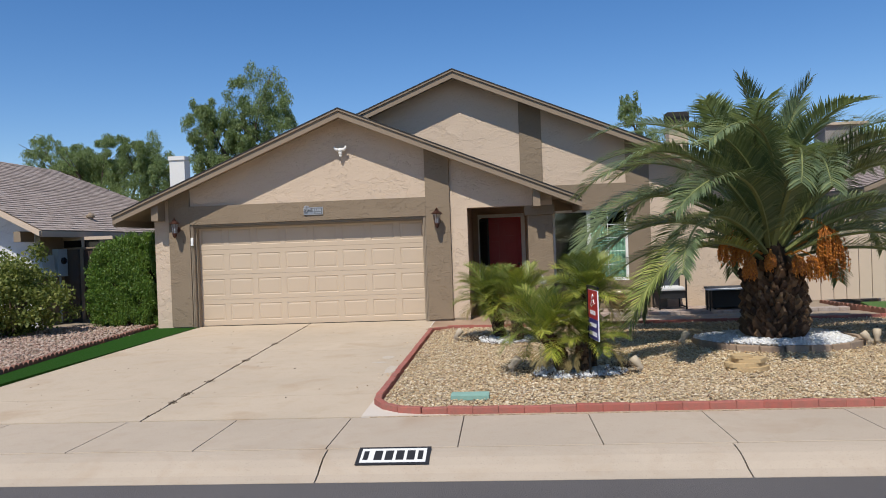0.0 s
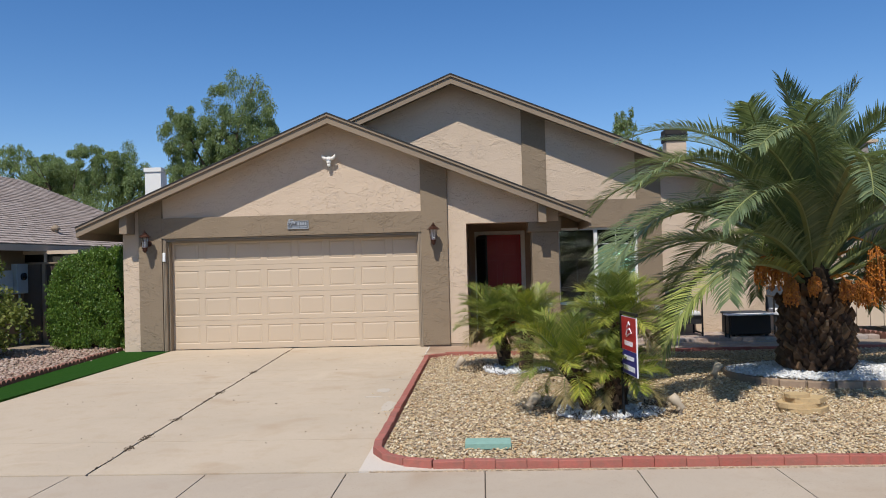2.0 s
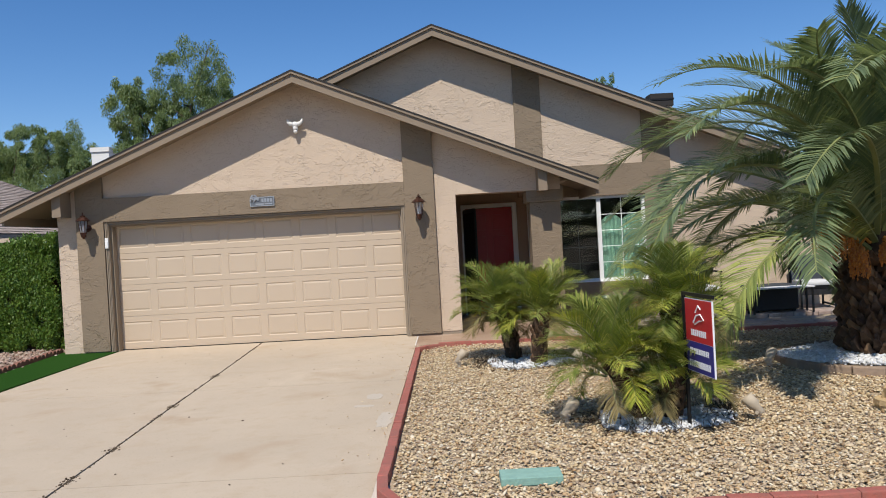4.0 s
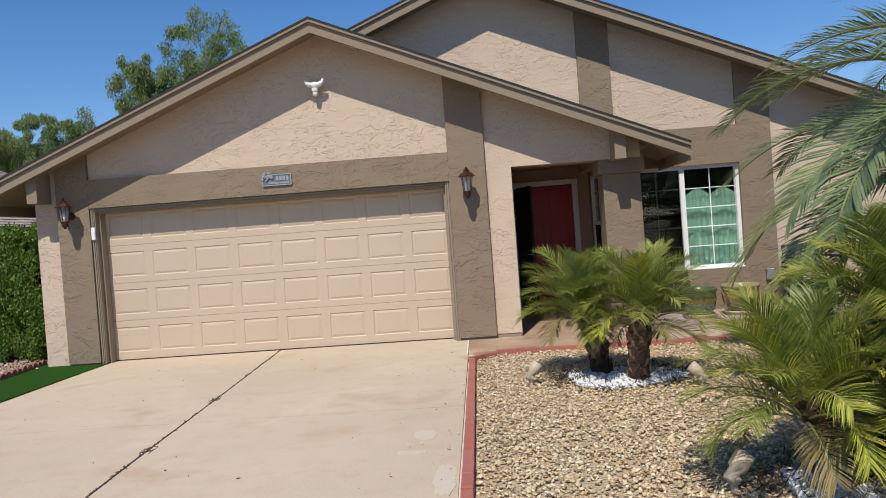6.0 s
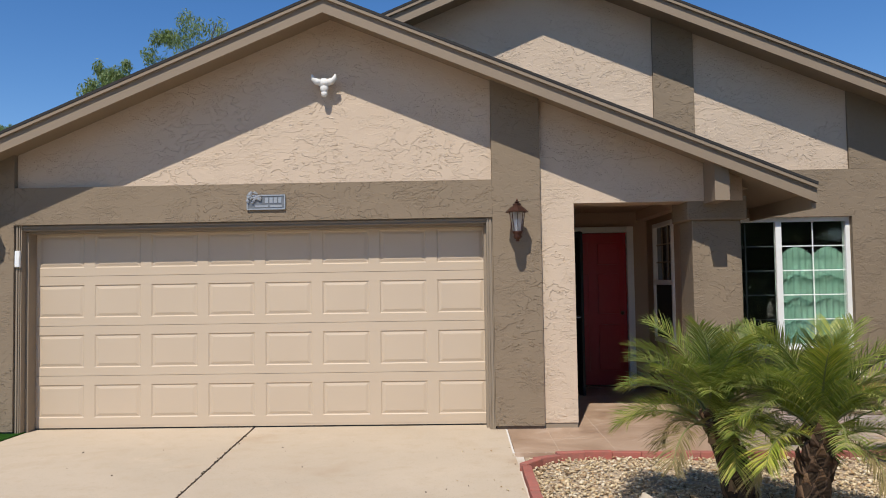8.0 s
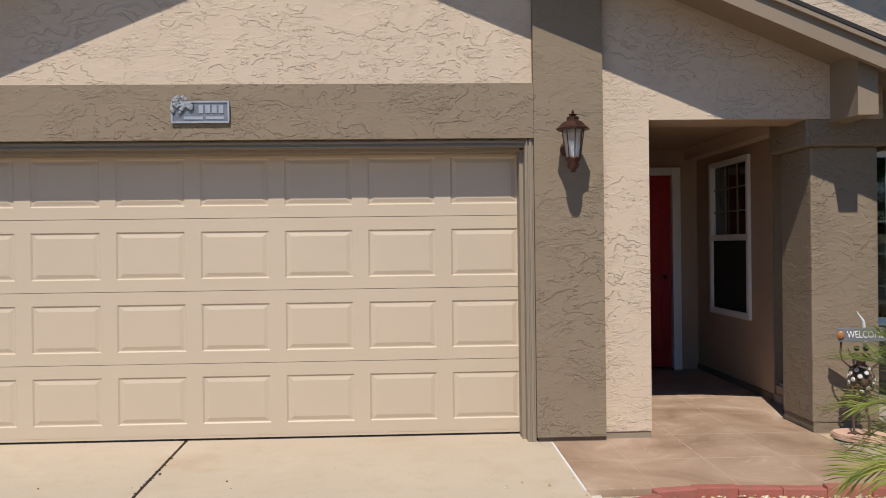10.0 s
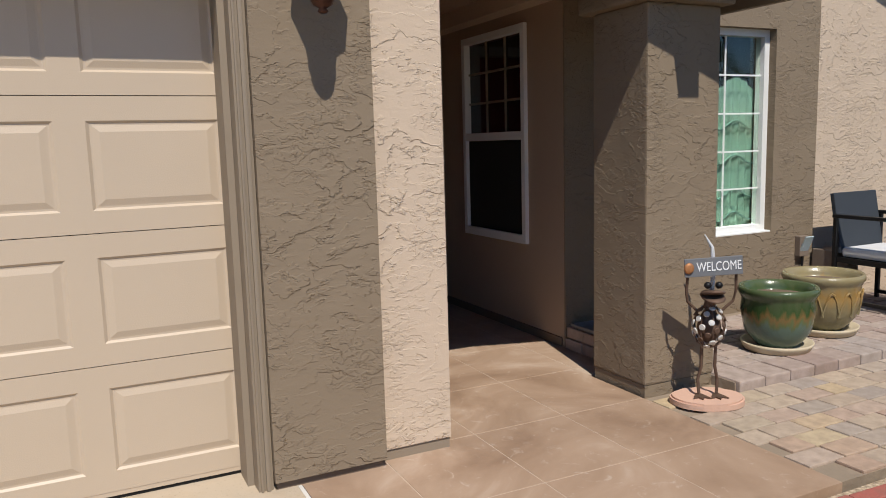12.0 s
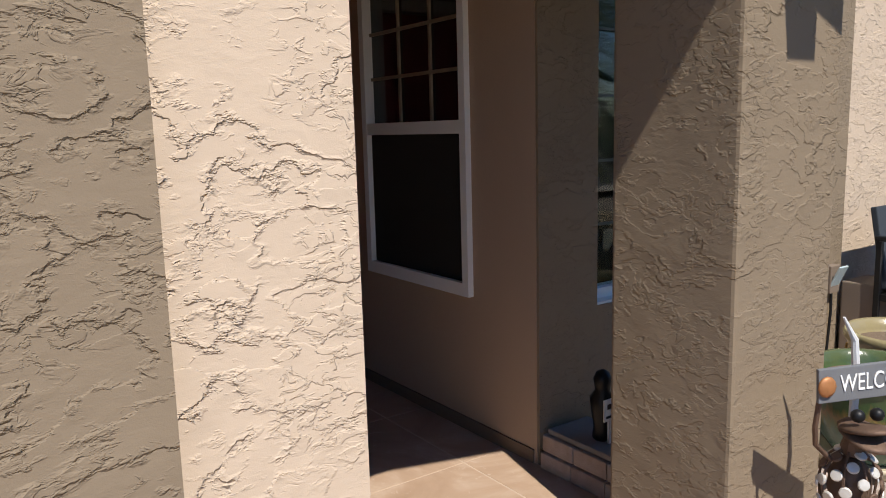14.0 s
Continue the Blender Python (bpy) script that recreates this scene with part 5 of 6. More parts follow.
# white chimney far behind, and the dark flue on the own roof
ch = thing("white_chimney", "white stucco chimney rising behind the roofline", "chimney", (-11.10, 28.4, 0))
part("shaft", boxed(-0.20, 0.38, -0.26, 0.26, -0.1, 5.05), M["paint_white"], ch)
part("crown", boxed(-0.23, 0.41, -0.30, 0.30, 5.052, 5.20), M["paint_white"], ch)
fl = thing("capped_chimney", "tan chimney with dark metal cap behind the roof", "chimney", (7.95, 30.0, 0))
part("shaft", boxed(-0.36, 0.36, -0.3, 0.3, -0.1, 5.75), M["tan"], fl)
part("cap", boxed(-0.40, 0.40, -0.34, 0.34, 5.753, 6.2, bevel=0.01), M["shingle_edge"], fl)
part("cap_band", boxed(-0.42, 0.42, -0.36, 0.36, 5.96, 6.02), M["black"], fl)

rn = thing("right_neighbour_house", "beige stucco neighbour house beyond the side gate", "house")
part("wall", boxed(9.2, 20, 17.4, 17.6, -0.1, 2.5), M["beige_wall"], rn)
part("side_wall", boxed(9.2, 9.4, 17.601, 26, -0.1, 2.5), M["beige_wall"], rn)
part("roof", prism(bmesh.new(), [(8.7, 2.4), (14.5, 4.7), (20.5, 2.4), (20.5, 2.3), (14.5, 4.6), (8.7, 2.3)], 16.8, 26), M["trim"], rn)
shingle_slope(rn, [(8.7, 16.8, 2.41), (8.7, 26, 2.41), (14.5, 26, 4.71), (14.5, 16.8, 4.71)], 0.14, 4)
part("chimney", boxed(10.78, 11.75, 23.6, 24.4, 3.0, 4.62), M["grey_block"], rn, "grey block chimney")
part("chimney_cap", boxed(10.70, 11.98, 23.5, 24.5, 4.623, 4.70), M["concrete"], rn)
gw = thing("side_gate", "tan painted side gate beside the house corner", "gate")
for k in range(8):
    part("board", boxed(7.05 + 0.265 * k, 7.30 + 0.265 * k, 17.0, 17.03, 0.06, 1.75), M["tan_smooth"], gw)
part("rail", boxed(7.02, 9.18, 17.032, 17.06, 1.5, 1.58), M["dark_trim"], gw)
part("post", boxed(6.99, 7.045, 16.95, 17.05, 0.0, 1.8), M["dark_trim"], gw)
lawn = part("lawn_patch", slab(bmesh.new(), [(8.0, 14.6), (14, 14.6), (14, 16.9), (8.6, 16.9)], -0.15, 0.0), M["grass"])
tagged(lawn, "small green lawn beyond the scalloped brick edging", "lawn", kind="structure")


# ---- palms ----
def frond_mesh(name, length, rise, droop, pairs, leaf_len, leaf_w, seed, stalk=0.12, lift=0.35, curl=0.35, arc=1.35, loose=0.3):
    """A pinnate frond that starts at the origin along +x: a tapered rachis with leaflets on both sides."""
    rnd = random.Random(seed)
    n = 22
    p, pts, ways = Vector((0, 0, 0)), [], []
    side_bend = rnd.uniform(-0.25, 0.25)
    for i in range(n + 1):
        s = i / n
        pitch = radians(rise) - radians(droop) * s ** arc
        yaw = side_bend * s * s
        way = Vector((math.cos(pitch) * math.cos(yaw), math.cos(pitch) * math.sin(yaw), math.sin(pitch)))
        pts.append(p.copy())
        ways.append(way)
        p = p + way * (length / n)
    verts, faces = [], []
    r0 = length * 0.0105 + 0.004
    for i, (q, w) in enumerate(zip(pts, ways)):
        sd = Vector((-w.y, w.x, 0))
        sd = sd.normalized() if sd.length > 0.05 else Vector((0, 1, 0))
        up = w.cross(sd) * -1
        r = r0 * (1 - 0.88 * i / n)
        for k in range(4):
            a = math.pi / 4 + k * math.pi / 2
            verts.append(tuple(q + sd * (r * 1.2 * math.cos(a)) + up * (r * 0.8 * math.sin(a))))
        if i:
            b0, b1 = 4 * (i - 1), 4 * i
            for k in range(4):
                faces.append((b0 + k, b0 + (k + 1) % 4, b1 + (k + 1) % 4, b1 + k))
    stem_faces = len(faces)
    for j in range(pairs):
        s = stalk + (1 - stalk) * (j + 0.5) / pairs
        f = s * n
        i = min(n - 1, int(f))
        q = pts[i].lerp(pts[i + 1], f - i)
        w = ways[i]
        sd = Vector((-w.y, w.x, 0))
        sd = sd.normalized() if sd.length > 0.05 else Vector((0, 1, 0))
        up = Vector(w.cross(sd) * -1)
        if up.z < 0:
            up = -up
        t = (s - stalk) / (1 - stalk)
        ll = leaf_len * (0.45 + 0.75 * math.sin(math.pi * min(1.0, 0.12 + 0.80 * t))) * (1.0 if t < 0.9 else 0.85)
        for sgn in (-1, 1):
            fwd = 0.80 + 0.65 * t + rnd.uniform(-0.5, 0.5) * loose
            li = lift * (1 - 0.35 * t) + rnd.uniform(-1.2, 1.2) * loose
            d = (sd * sgn + w * fwd + up * li).normalized()
            L = ll * rnd.uniform(0.85, 1.1)
            mid = q + d * (L * 0.5)
            tip = q + d * (L * 0.97) + Vector((0, 0, -curl * L * rnd.uniform(0.5, 1.2)))
            wd = (d.cross(up)).normalized() * (leaf_w / 2)
            fold = up * (leaf_w * 0.25)
            b = len(verts)
            verts += [tuple(q - wd * 0.5), tuple(q + wd * 0.5), tuple(mid + wd + fold), tuple(mid - wd + fold), tuple(tip)]
            faces += [(b, b + 1, b + 2, b + 3), (b + 3, b + 2, b + 4)]
    me = bpy.data.meshes.new(name)
    me.from_pydata(verts, [], faces)
    me.materials.append(M["palm"])
    me.materials.append(M["rachis"])
    me.polygons.foreach_set("material_index", [1 if i < stem_faces else 0 for i in range(len(faces))])
    return me


def boot_mesh():
    """A cut leaf base: a short keeled wedge, growing along +x."""
    bm = bmesh.new()
    base = [bm.verts.new(v) for v in ((0, -0.080, -0.035), (0, 0.080, -0.035), (0, 0.055, 0.04), (0, -0.055, 0.04))]
    mid = [bm.verts.new(v) for v in ((0.050, -0.050, 0.01), (0.050, 0.050, 0.01), (0.040, 0.034, 0.085), (0.040, -0.034, 0.085))]
    tip = [bm.verts.new(v) for v in ((0.092, -0.020, 0.088), (0.092, 0.014, 0.080), (0.066, 0.010, 0.158), (0.066, -0.016, 0.148))]
    for a, b in ((base, mid), (mid, tip)):
        for k in range(4):
            bm.faces.new((a[k], a[(k + 1) % 4], b[(k + 1) % 4], b[k]))
    bm.faces.new(base[::-1])
    bm.faces.new(tip)
    me = bpy.data.meshes.new("boot")
    bmesh.ops.recalc_face_normals(bm, faces=bm.faces)
    bm.to_mesh(me)
    bm.free()
    me.materials.append(M["boot"])
    return me


def fruit_stalk(seed, length):
    """A hanging date stalk: a bowed stem with many strands of orange fruit."""
    rnd = random.Random(seed)
    bm = bmesh.new()
    stem = [(0, 0, 0), (0.25 * length, 0, 0.10 * length), (0.5 * length, 0, 0.0), (0.66 * length, 0, -0.2 * length)]
    tube(bm, stem, [0.018, 0.015, 0.012, 0.008], 5)
    for k in range(54):
        a = rnd.uniform(0, 6.28)
        o = Vector(stem[2]).lerp(Vector(stem[3]), rnd.random())
        out = Vector((math.cos(a) * 0.8 + 0.3, math.sin(a) * 0.9, 0))
        L = length * rnd.uniform(0.35, 0.62)
        pts = [o, o + out * (0.3 * L) + Vector((0, 0, -0.15 * L)), o + out * (0.42 * L) + Vector((0, 0, -0.6 * L)), o + out * (0.40 * L) + Vector((0, 0, -L))]
        tube(bm, pts, 0.0035, 3)
        for i in range(7):
            t = 0.25 + 0.75 * (i + rnd.random()) / 7
            f = t * 3
            j = min(2, int(f))
            c = pts[j].lerp(pts[j + 1], f - j) + Vector((rnd.uniform(-0.012, 0.012), rnd.uniform(-0.012, 0.012), 0))
            bmesh.ops.create_icosphere(bm, subdivisions=1, radius=0.0105, matrix=Matrix.LocRotScale(c, None, (1, 1, 1.3)))
    me = bpy.data.meshes.new("fruit_stalk")
    bm.to_mesh(me)
    bm.free()
    return me


def big_palm(at):
    ob = thing("date_palm", "large date palm with pineapple trunk and orange fruit stalks", "palm tree", at)
    prof = [(0.36, -0.1), (0.36, 0.05), (0.335, 0.25), (0.335, 0.6), (0.325, 0.85), (0.28, 1.05), (0.20, 1.25), (0.10, 1.45)]
    part("trunk", lathe(bmesh.new(), prof, 28), M["fibre"], ob, "fibrous brown trunk", smooth=True)
    bm_me = boot_mesh()
    rnd = random.Random(8)
    for row in range(16):
        z = 0.03 + row * 0.063
        r = 0.325 - 0.02 * (row / 15) - (0.06 if row > 13 else 0)
        for k in range(18):
            a = 2 * math.pi * (k + 0.5 * (row % 2)) / 18 + rnd.uniform(-0.05, 0.05)
            b = new("leaf_base", bm_me)
            b.parent = ob
            g = rnd.uniform(0.75, 1.2)
            b.matrix_basis = Matrix.Translation((r * math.cos(a), r * math.sin(a), z + rnd.uniform(-0.015, 0.015))) @ pose(0, 0, 0, rnd.uniform(-12, 12), rnd.uniform(-18, 8), math.degrees(a)) @ Matrix.Diagonal((g * 1.7, g * 0.95, g, 1))
    # fronds in a spiral, from the upright heart down to the hanging skirt
    ages = (0.0, 0.08, 0.2, 0.4, 0.65, 1.0)
    for k in range(68):
        t = k / 67
        a = 0.9 + k * 2.39996 + rnd.uniform(-0.15, 0.15)
        # the skirt is trimmed away on the street side
        if t > 0.60 and abs((math.degrees(a) + 88 + 180) % 360 - 180) < 14 + 34 * t:
            continue
        rise = float(np.interp(t, ages, (88, 80, 73, 62, 45, 20))) + rnd.uniform(-6, 6)
        droop = float(np.interp(t, ages, (22, 78, 106, 110, 112, 98))) + rnd.uniform(-12, 12)
        length = float(np.interp(t, ages, (2.05, 2.7, 3.25, 3.5, 3.45, 2.9))) * rnd.uniform(0.93, 1.05)
        me = frond_mesh("frond", length, rise, droop, 112, 0.46, 0.022, 100 + k, 0.08, 0.46, 0.14, 1.25, 0.12)
        f = new("frond", me)
        f.parent = ob
        rad = 0.03 + 0.20 * t
        f.matrix_basis = Matrix.Translation((rad * math.cos(a), rad * math.sin(a), 1.52 - 0.40 * t)) @ pose(0, 0, 0, rnd.uniform(-16, 16), 0, math.degrees(a))
    for k, (a, z, L) in enumerate(((-138, 1.22, 0.50), (-112, 1.24, 0.34), (-70, 1.20, 0.42), (-40, 1.62, 0.80), (-48, 1.20, 0.52), (-165, 1.55, 0.66), (-20, 1.48, 0.80), (-10, 1.30, 0.70), (-150, 1.42, 0.50))):
        me = fruit_stalk(30 + k, L)
        f = link_mesh("fruit_stalk", me, M["fruit"], ob)
        f["label"] = "hanging orange date stalk"
        f.matrix_basis = Matrix.Translation((0.28 * math.cos(radians(a)), 0.28 * math.sin(radians(a)), z)) @ pose(0, 0, 0, 0, 0, a)
    return ob


big_palm((4.95, 11.50, 0.03))


def small_palm(at, lean, seed, height, spread, fronds, label):
    ob = thing("pygmy_palm", label, "palm tree", at, "pygmy date palms")
    rnd = random.Random(seed)
    top = Vector((lean[0], lean[1], height))
    pts = [Vector((0, 0, -0.08)), Vector((lean[0] * 0.3, lean[1] * 0.3, height * 0.45)), top]
    part("trunk", tube(bmesh.new(), pts, [0.098, 0.090, 0.075], 12), M["fibre"], ob, "shaggy dark trunk")
    stub = M["stub_mesh"]
    for k in range(64):
        t = (k + 0.5) / 64
        a = k * 2.39996
        c = pts[0].lerp(pts[1], t * 2) if t < 0.5 else pts[1].lerp(pts[2], t * 2 - 1)
        c = c + Vector((0.075 * math.cos(a), 0.075 * math.sin(a), 0))
        s = new("leaf_stub", stub)
        s.parent = ob
        s.matrix_basis = Matrix.Translation(c) @ pose(0, 0, 0, 0, rnd.uniform(-35, 0), math.degrees(a)) @ Matrix.Scale(rnd.uniform(0.36, 0.6), 4)
    ages = (0.0, 0.15, 0.35, 0.6, 0.85, 1.0)
    for k in range(fronds):
        t = (k + 0.5) / fronds
        a = seed + k * 2.39996 + rnd.uniform(-0.25, 0.25)
        rise = float(np.interp(t, ages, (84, 73, 62, 49, 30, 2))) + rnd.uniform(-7, 7)
        droop = float(np.interp(t, ages, (30, 50, 66, 80, 92, 88))) + rnd.uniform(-10, 10)
        length = spread * float(np.interp(t, ages, (0.85, 1.0, 1.02, 1.0, 0.9, 0.75))) * rnd.uniform(0.9, 1.08)
        me = frond_mesh("frond", length, rise, droop, 66, 0.21, 0.0060, seed * 131 + k, 0.16, 0.36, 0.12, 1.3, 0.26)
        me.materials[0] = M["dry_frond"] if t > 0.88 and k % 2 else M["palm_small"]
        f = new("frond", me)
        f.parent = ob
        f.matrix_basis = Matrix.Translation(top + Vector((0.05 * t * math.cos(a), 0.05 * t * math.sin(a), 0.03 - 0.16 * t))) @ pose(0, 0, 0, rnd.uniform(-18, 18), 0, math.degrees(a))
    return ob


M["stub_mesh"] = boot_mesh()
LBL = "small green pygmy date palm with shaggy trunk in white rock"
small_palm((1.02, 12.67, 0.0), (-0.17, 0.06), 3, 0.64, 0.64, 42, LBL)
small_palm((1.27, 12.32, 0.0), (0.10, 0.03), 4, 0.60, 0.66, 42, LBL)
small_palm((1.79, 9.42, 0.0), (-0.26, -0.03), 5, 0.46, 0.61, 40, LBL)
small_palm((2.09, 9.60, 0.0), (0.03, 0.02), 6, 0.88, 0.58, 42, LBL)
small_palm((1.98, 9.36, 0.0), (0.06, -0.10), 7, 0.38, 0.46, 26, LBL)


# ---- trees, hedge and shrub ----
def leaves(name, centres, sizes, n, size, parent, material, seed, hang=0.6, ratio=0.3):
    """A crown of many small leaves about clump centres, with an uneven outline."""
    r = np.random.RandomState(seed)
    idx = r.randint(0, len(centres), n)
    c = np.array(centres, float)[idx]
    s = np.array(sizes, float)[idx]
    d = r.normal(size=(n, 3))
    d /= np.linalg.norm(d, axis=1)[:, None]
    p = c + d * (r.rand(n)[:, None] ** 0.45) * s
    way = r.normal(size=(n, 3)) * (1 - hang)
    way[:, 2] -= hang * 1.2
    way /= np.linalg.norm(way, axis=1)[:, None]
    sd = np.cross(way, r.normal(size=(n, 3)))
    sd /= np.linalg.norm(sd, axis=1)[:, None]
    L = size * r.uniform(0.6, 1.4, n)[:, None]
    w = L * ratio
    v = np.stack([p - sd * w * 0.3, p + way * L * 0.45 - sd * w, p + way * L, p + way * L * 0.45 + sd * w], 1).reshape(-1, 3)
    me = bpy.data.meshes.new(name)
    me.vertices.add(4 * n)
    me.vertices.foreach_set("co", v.ravel())
    me.loops.add(4 * n)
    me.loops.foreach_set("vertex_index", np.arange(4 * n))
    me.polygons.add(n)
    me.polygons.foreach_set("loop_start", np.arange(0, 4 * n, 4))
    me.update(calc_edges=True)
    return link_mesh(name, me, material, parent)


def tree(at, height, clumps, label, seed, n, leaf_size=0.20):
    ob = thing("tree", label, "tree", at, "trees behind the houses")
    rnd = random.Random(seed)
    tr = bmesh.new()
    fork = Vector((rnd.uniform(-0.2, 0.2), 0, height * 0.35))
    tube(tr, [(0, 0, -0.2), fork * 0.5, fork], [0.24, 0.18, 0.14], 10)
    part("trunk", tr, M["bark"], ob)
    for (x, y, z), s in clumps:
        lb = bmesh.new()
        e = Vector((x, y, z))
        m = fork.lerp(e, 0.5) + Vector((rnd.uniform(-0.3, 0.3), rnd.uniform(-0.3, 0.3), 0.3))
        tube(lb, [fork, m, e], [0.09, 0.055, 0.02], 6)
        for k in range(5):
            q = e + Vector([rnd.uniform(-1, 1) * v * 0.8 for v in s])
            tube(lb, [m.lerp(e, 0.5 + 0.1 * k), q], [0.025, 0.008], 4)
        part("limb", lb, M["bark"], ob)
    subs, sizes = [], []
    for (x, y, z), s in clumps:
        for k in range(46):
            d = Vector((rnd.gauss(0, 1), rnd.gauss(0, 1), rnd.gauss(0, 1))).normalized() * rnd.random() ** 0.4
            subs.append((x + d.x * s[0], y + d.y * s[1], z + d.z * s[2]))
            g = rnd.uniform(0.12, 0.26)
            sizes.append((s[0] * g, s[1] * g, s[2] * g * 1.3))
    leaves("crown", subs, sizes, n, leaf_size, ob, M["tree_leaf"], seed, 0.60, 0.125)
    return ob


tree((-7.08, 24.65, 0), 7.3, [((-1.27, 0.00, 5.69), (0.81, 0.82, 0.94)), ((-0.41, 0.08, 5.37), (0.77, 0.74, 0.77)), ((0.45, 0.16, 6.51), (1.24, 0.98, 1.07)), ((0.78, 0.00, 5.20), (1.02, 0.98, 0.94)), ((-1.07, 0.25, 4.55), (0.85, 0.90, 0.68)), ((-0.25, 0.00, 4.38), (1.19, 0.98, 0.85)), ((1.07, 0.33, 4.05), (1.11, 0.90, 0.77))], "tall feathery green tree rising behind the garage roof", 21, 110000, 0.082)
tree((-15.2, 31.0, 0), 6.5, [((-0.2, 0, 5.6), (1.4, 1.2, 1.1)), ((1.3, 0.2, 5.4), (1.3, 1.2, 1.2)), ((2.3, 0, 4.6), (1.0, 1.1, 1.2)), ((-1.6, 0.2, 5.2), (1.2, 1.2, 1.0)), ((0.4, 0, 4.0), (2.4, 1.3, 1.1))], "broad green tree behind the neighbour's roof", 22, 95000, 0.10)
tree((-19.2, 34.0, 0), 7.0, [((-0.6, 0, 6.4), (1.0, 1.2, 1.0)), ((0.9, 0.2, 5.8), (1.1, 1.2, 0.9)), ((0.0, 0, 4.8), (2.0, 1.3, 1.1))], "feathery green tree far behind the neighbour's roof", 23, 18000, 0.12)
tree((7.1, 33.0, 0), 7.4, [((-0.4, 0, 6.9), (0.55, 0.6, 0.75)), ((0.2, 0, 5.6), (1.0, 0.8, 0.8)), ((0.1, 0, 4.4), (1.2, 0.9, 0.8))], "green treetop showing above the far roof slope", 24, 9000, 0.12)
tree((16.5, 33.0, 0), 7.4, [((-0.4, 0, 4.9), (1.6, 1.0, 1.2)), ((1.4, 0, 4.2), (1.8, 1.0, 1.0))], "green tree far behind the beige neighbour house", 25, 9000, 0.13)

hedge = thing("ivy_hedge", "dense green ivy covering a side fence beside the garage", "hedge", (-7.25, 16.85, 0))
core = bmesh.new()
box(core, -0.55, 0.64, -0.36, 0.36, -0.05, 1.55, bevel=0.3)
part("core", core, M["fibre"], hedge, "dark woody tangle")
hrnd = random.Random(6)
cs, sz = [], []
for k in range(260):
    x, z = hrnd.uniform(-0.72, 0.72), hrnd.uniform(0.05, 1.86)
    if ((z - 1.05) / 0.95) ** 4 + (abs(x) / 0.80) ** 4 > 1.0 or (x < 0 and (x / 0.78) ** 2 + (max(0.0, z - 0.95) / 1.02) ** 2 > 1.0):
        continue
    y = -0.45 + 0.08 * math.sin(5 * x + 3 * z) if k % 3 else hrnd.uniform(-0.4, 0.4)
    if k % 3 == 0:
        z = (1.95 - 0.62 * max(0.0, -x) ** 1.6) - hrnd.uniform(0.0, 0.2)
    cs.append((x, y, z))
    sz.append((0.16, 0.12, 0.17))
for k in range(70):
    cs.append((0.0 + hrnd.choice((-0.70, 0.74)), hrnd.uniform(-0.4, 0.4), hrnd.uniform(0.05, 1.4)))
    sz.append((0.10, 0.16, 0.17))
leaves("foliage", cs, sz, 80000, 0.034, hedge, M["ivy"], 7, 0.75, 0.40)

shrub = thing("flowering_shrub", "loose green shrub with yellowish leaves in rose gravel", "shrub", (-9.0, 15.1, 0))
tb = bmesh.new()
srnd = random.Random(9)
cs, sz = [], []
for k in range(24):
    a = srnd.uniform(0, 6.28)
    e = Vector((0.95 * math.cos(a) * srnd.random() ** 0.5, 0.7 * math.sin(a) * srnd.random() ** 0.5, srnd.uniform(0.25, 1.6)))
    tube(tb, [(0.05 * math.cos(a), 0.05 * math.sin(a), -0.05), e * 0.5 + Vector((0, 0, 0.1)), e], [0.03, 0.018, 0.006], 5)
    for j in range(5):
        cs.append(tuple(e + Vector((srnd.uniform(-0.3, 0.3), srnd.uniform(-0.3, 0.3), srnd.uniform(-0.5, 0.15)))))
        sz.append((0.24, 0.24, 0.22))
part("branches", tb, M["bark"], shrub)
leaves("foliage", cs, sz, 17000, 0.065, shrub, M["shrub_leaf"], 8, 0.25, 0.4)

# ---- edging bricks, gravel and pavers ----
def along(points, step):
    """Places and headings at even steps along a path in x, y."""
    out, carry = [], 0.0
    for (x0, y0), (x1, y1) in zip(points, points[1:]):
        L = math.hypot(x1 - x0, y1 - y0)
        d = carry
        while d < L:
            out.append((x0 + (x1 - x0) * d / L, y0 + (y1 - y0) * d / L, math.degrees(math.atan2(y1 - y0, x1 - x0))))
            d += step
        carry = d - L
    return out


edging = thing("red_brick_edging", "red painted brick edging around the gravel yard", "edging", kind="structure")
path = [(-0.235, 13.75), (-0.235, 8.05)]
path += [(-0.235 + 0.62 * (1 - math.cos(t)), 8.05 - 0.66 * math.sin(t)) for t in [math.pi / 2 * k / 8 for k in range(1, 9)]]
path += [(9.4, 7.385)]
brick_me = boxed(-0.1195, 0.1195, -0.036, 0.036, -0.09, 0.042, bevel=0.008)
ernd = random.Random(4)
first = part("brick", brick_me, M["red_brick"], edging)
back = [(-0.235, 13.75), (-0.19, 13.98), (-0.05, 14.17), (0.15, 14.29), (0.40, 14.33), (1.6, 14.24), (9.4, 14.24)]
spots = along(path, 0.24) + along(back, 0.24)[1:]
for i, (x, y, a) in enumerate(spots):
    b = first if i == 0 else link_mesh("brick", first.data, M["red_brick"], edging)
    b.matrix_basis = pose(x, y, -0.012 + ernd.uniform(-0.006, 0.006), ernd.uniform(-2, 2), ernd.uniform(-1.5, 1.5), a + ernd.uniform(-1.5, 1.5))

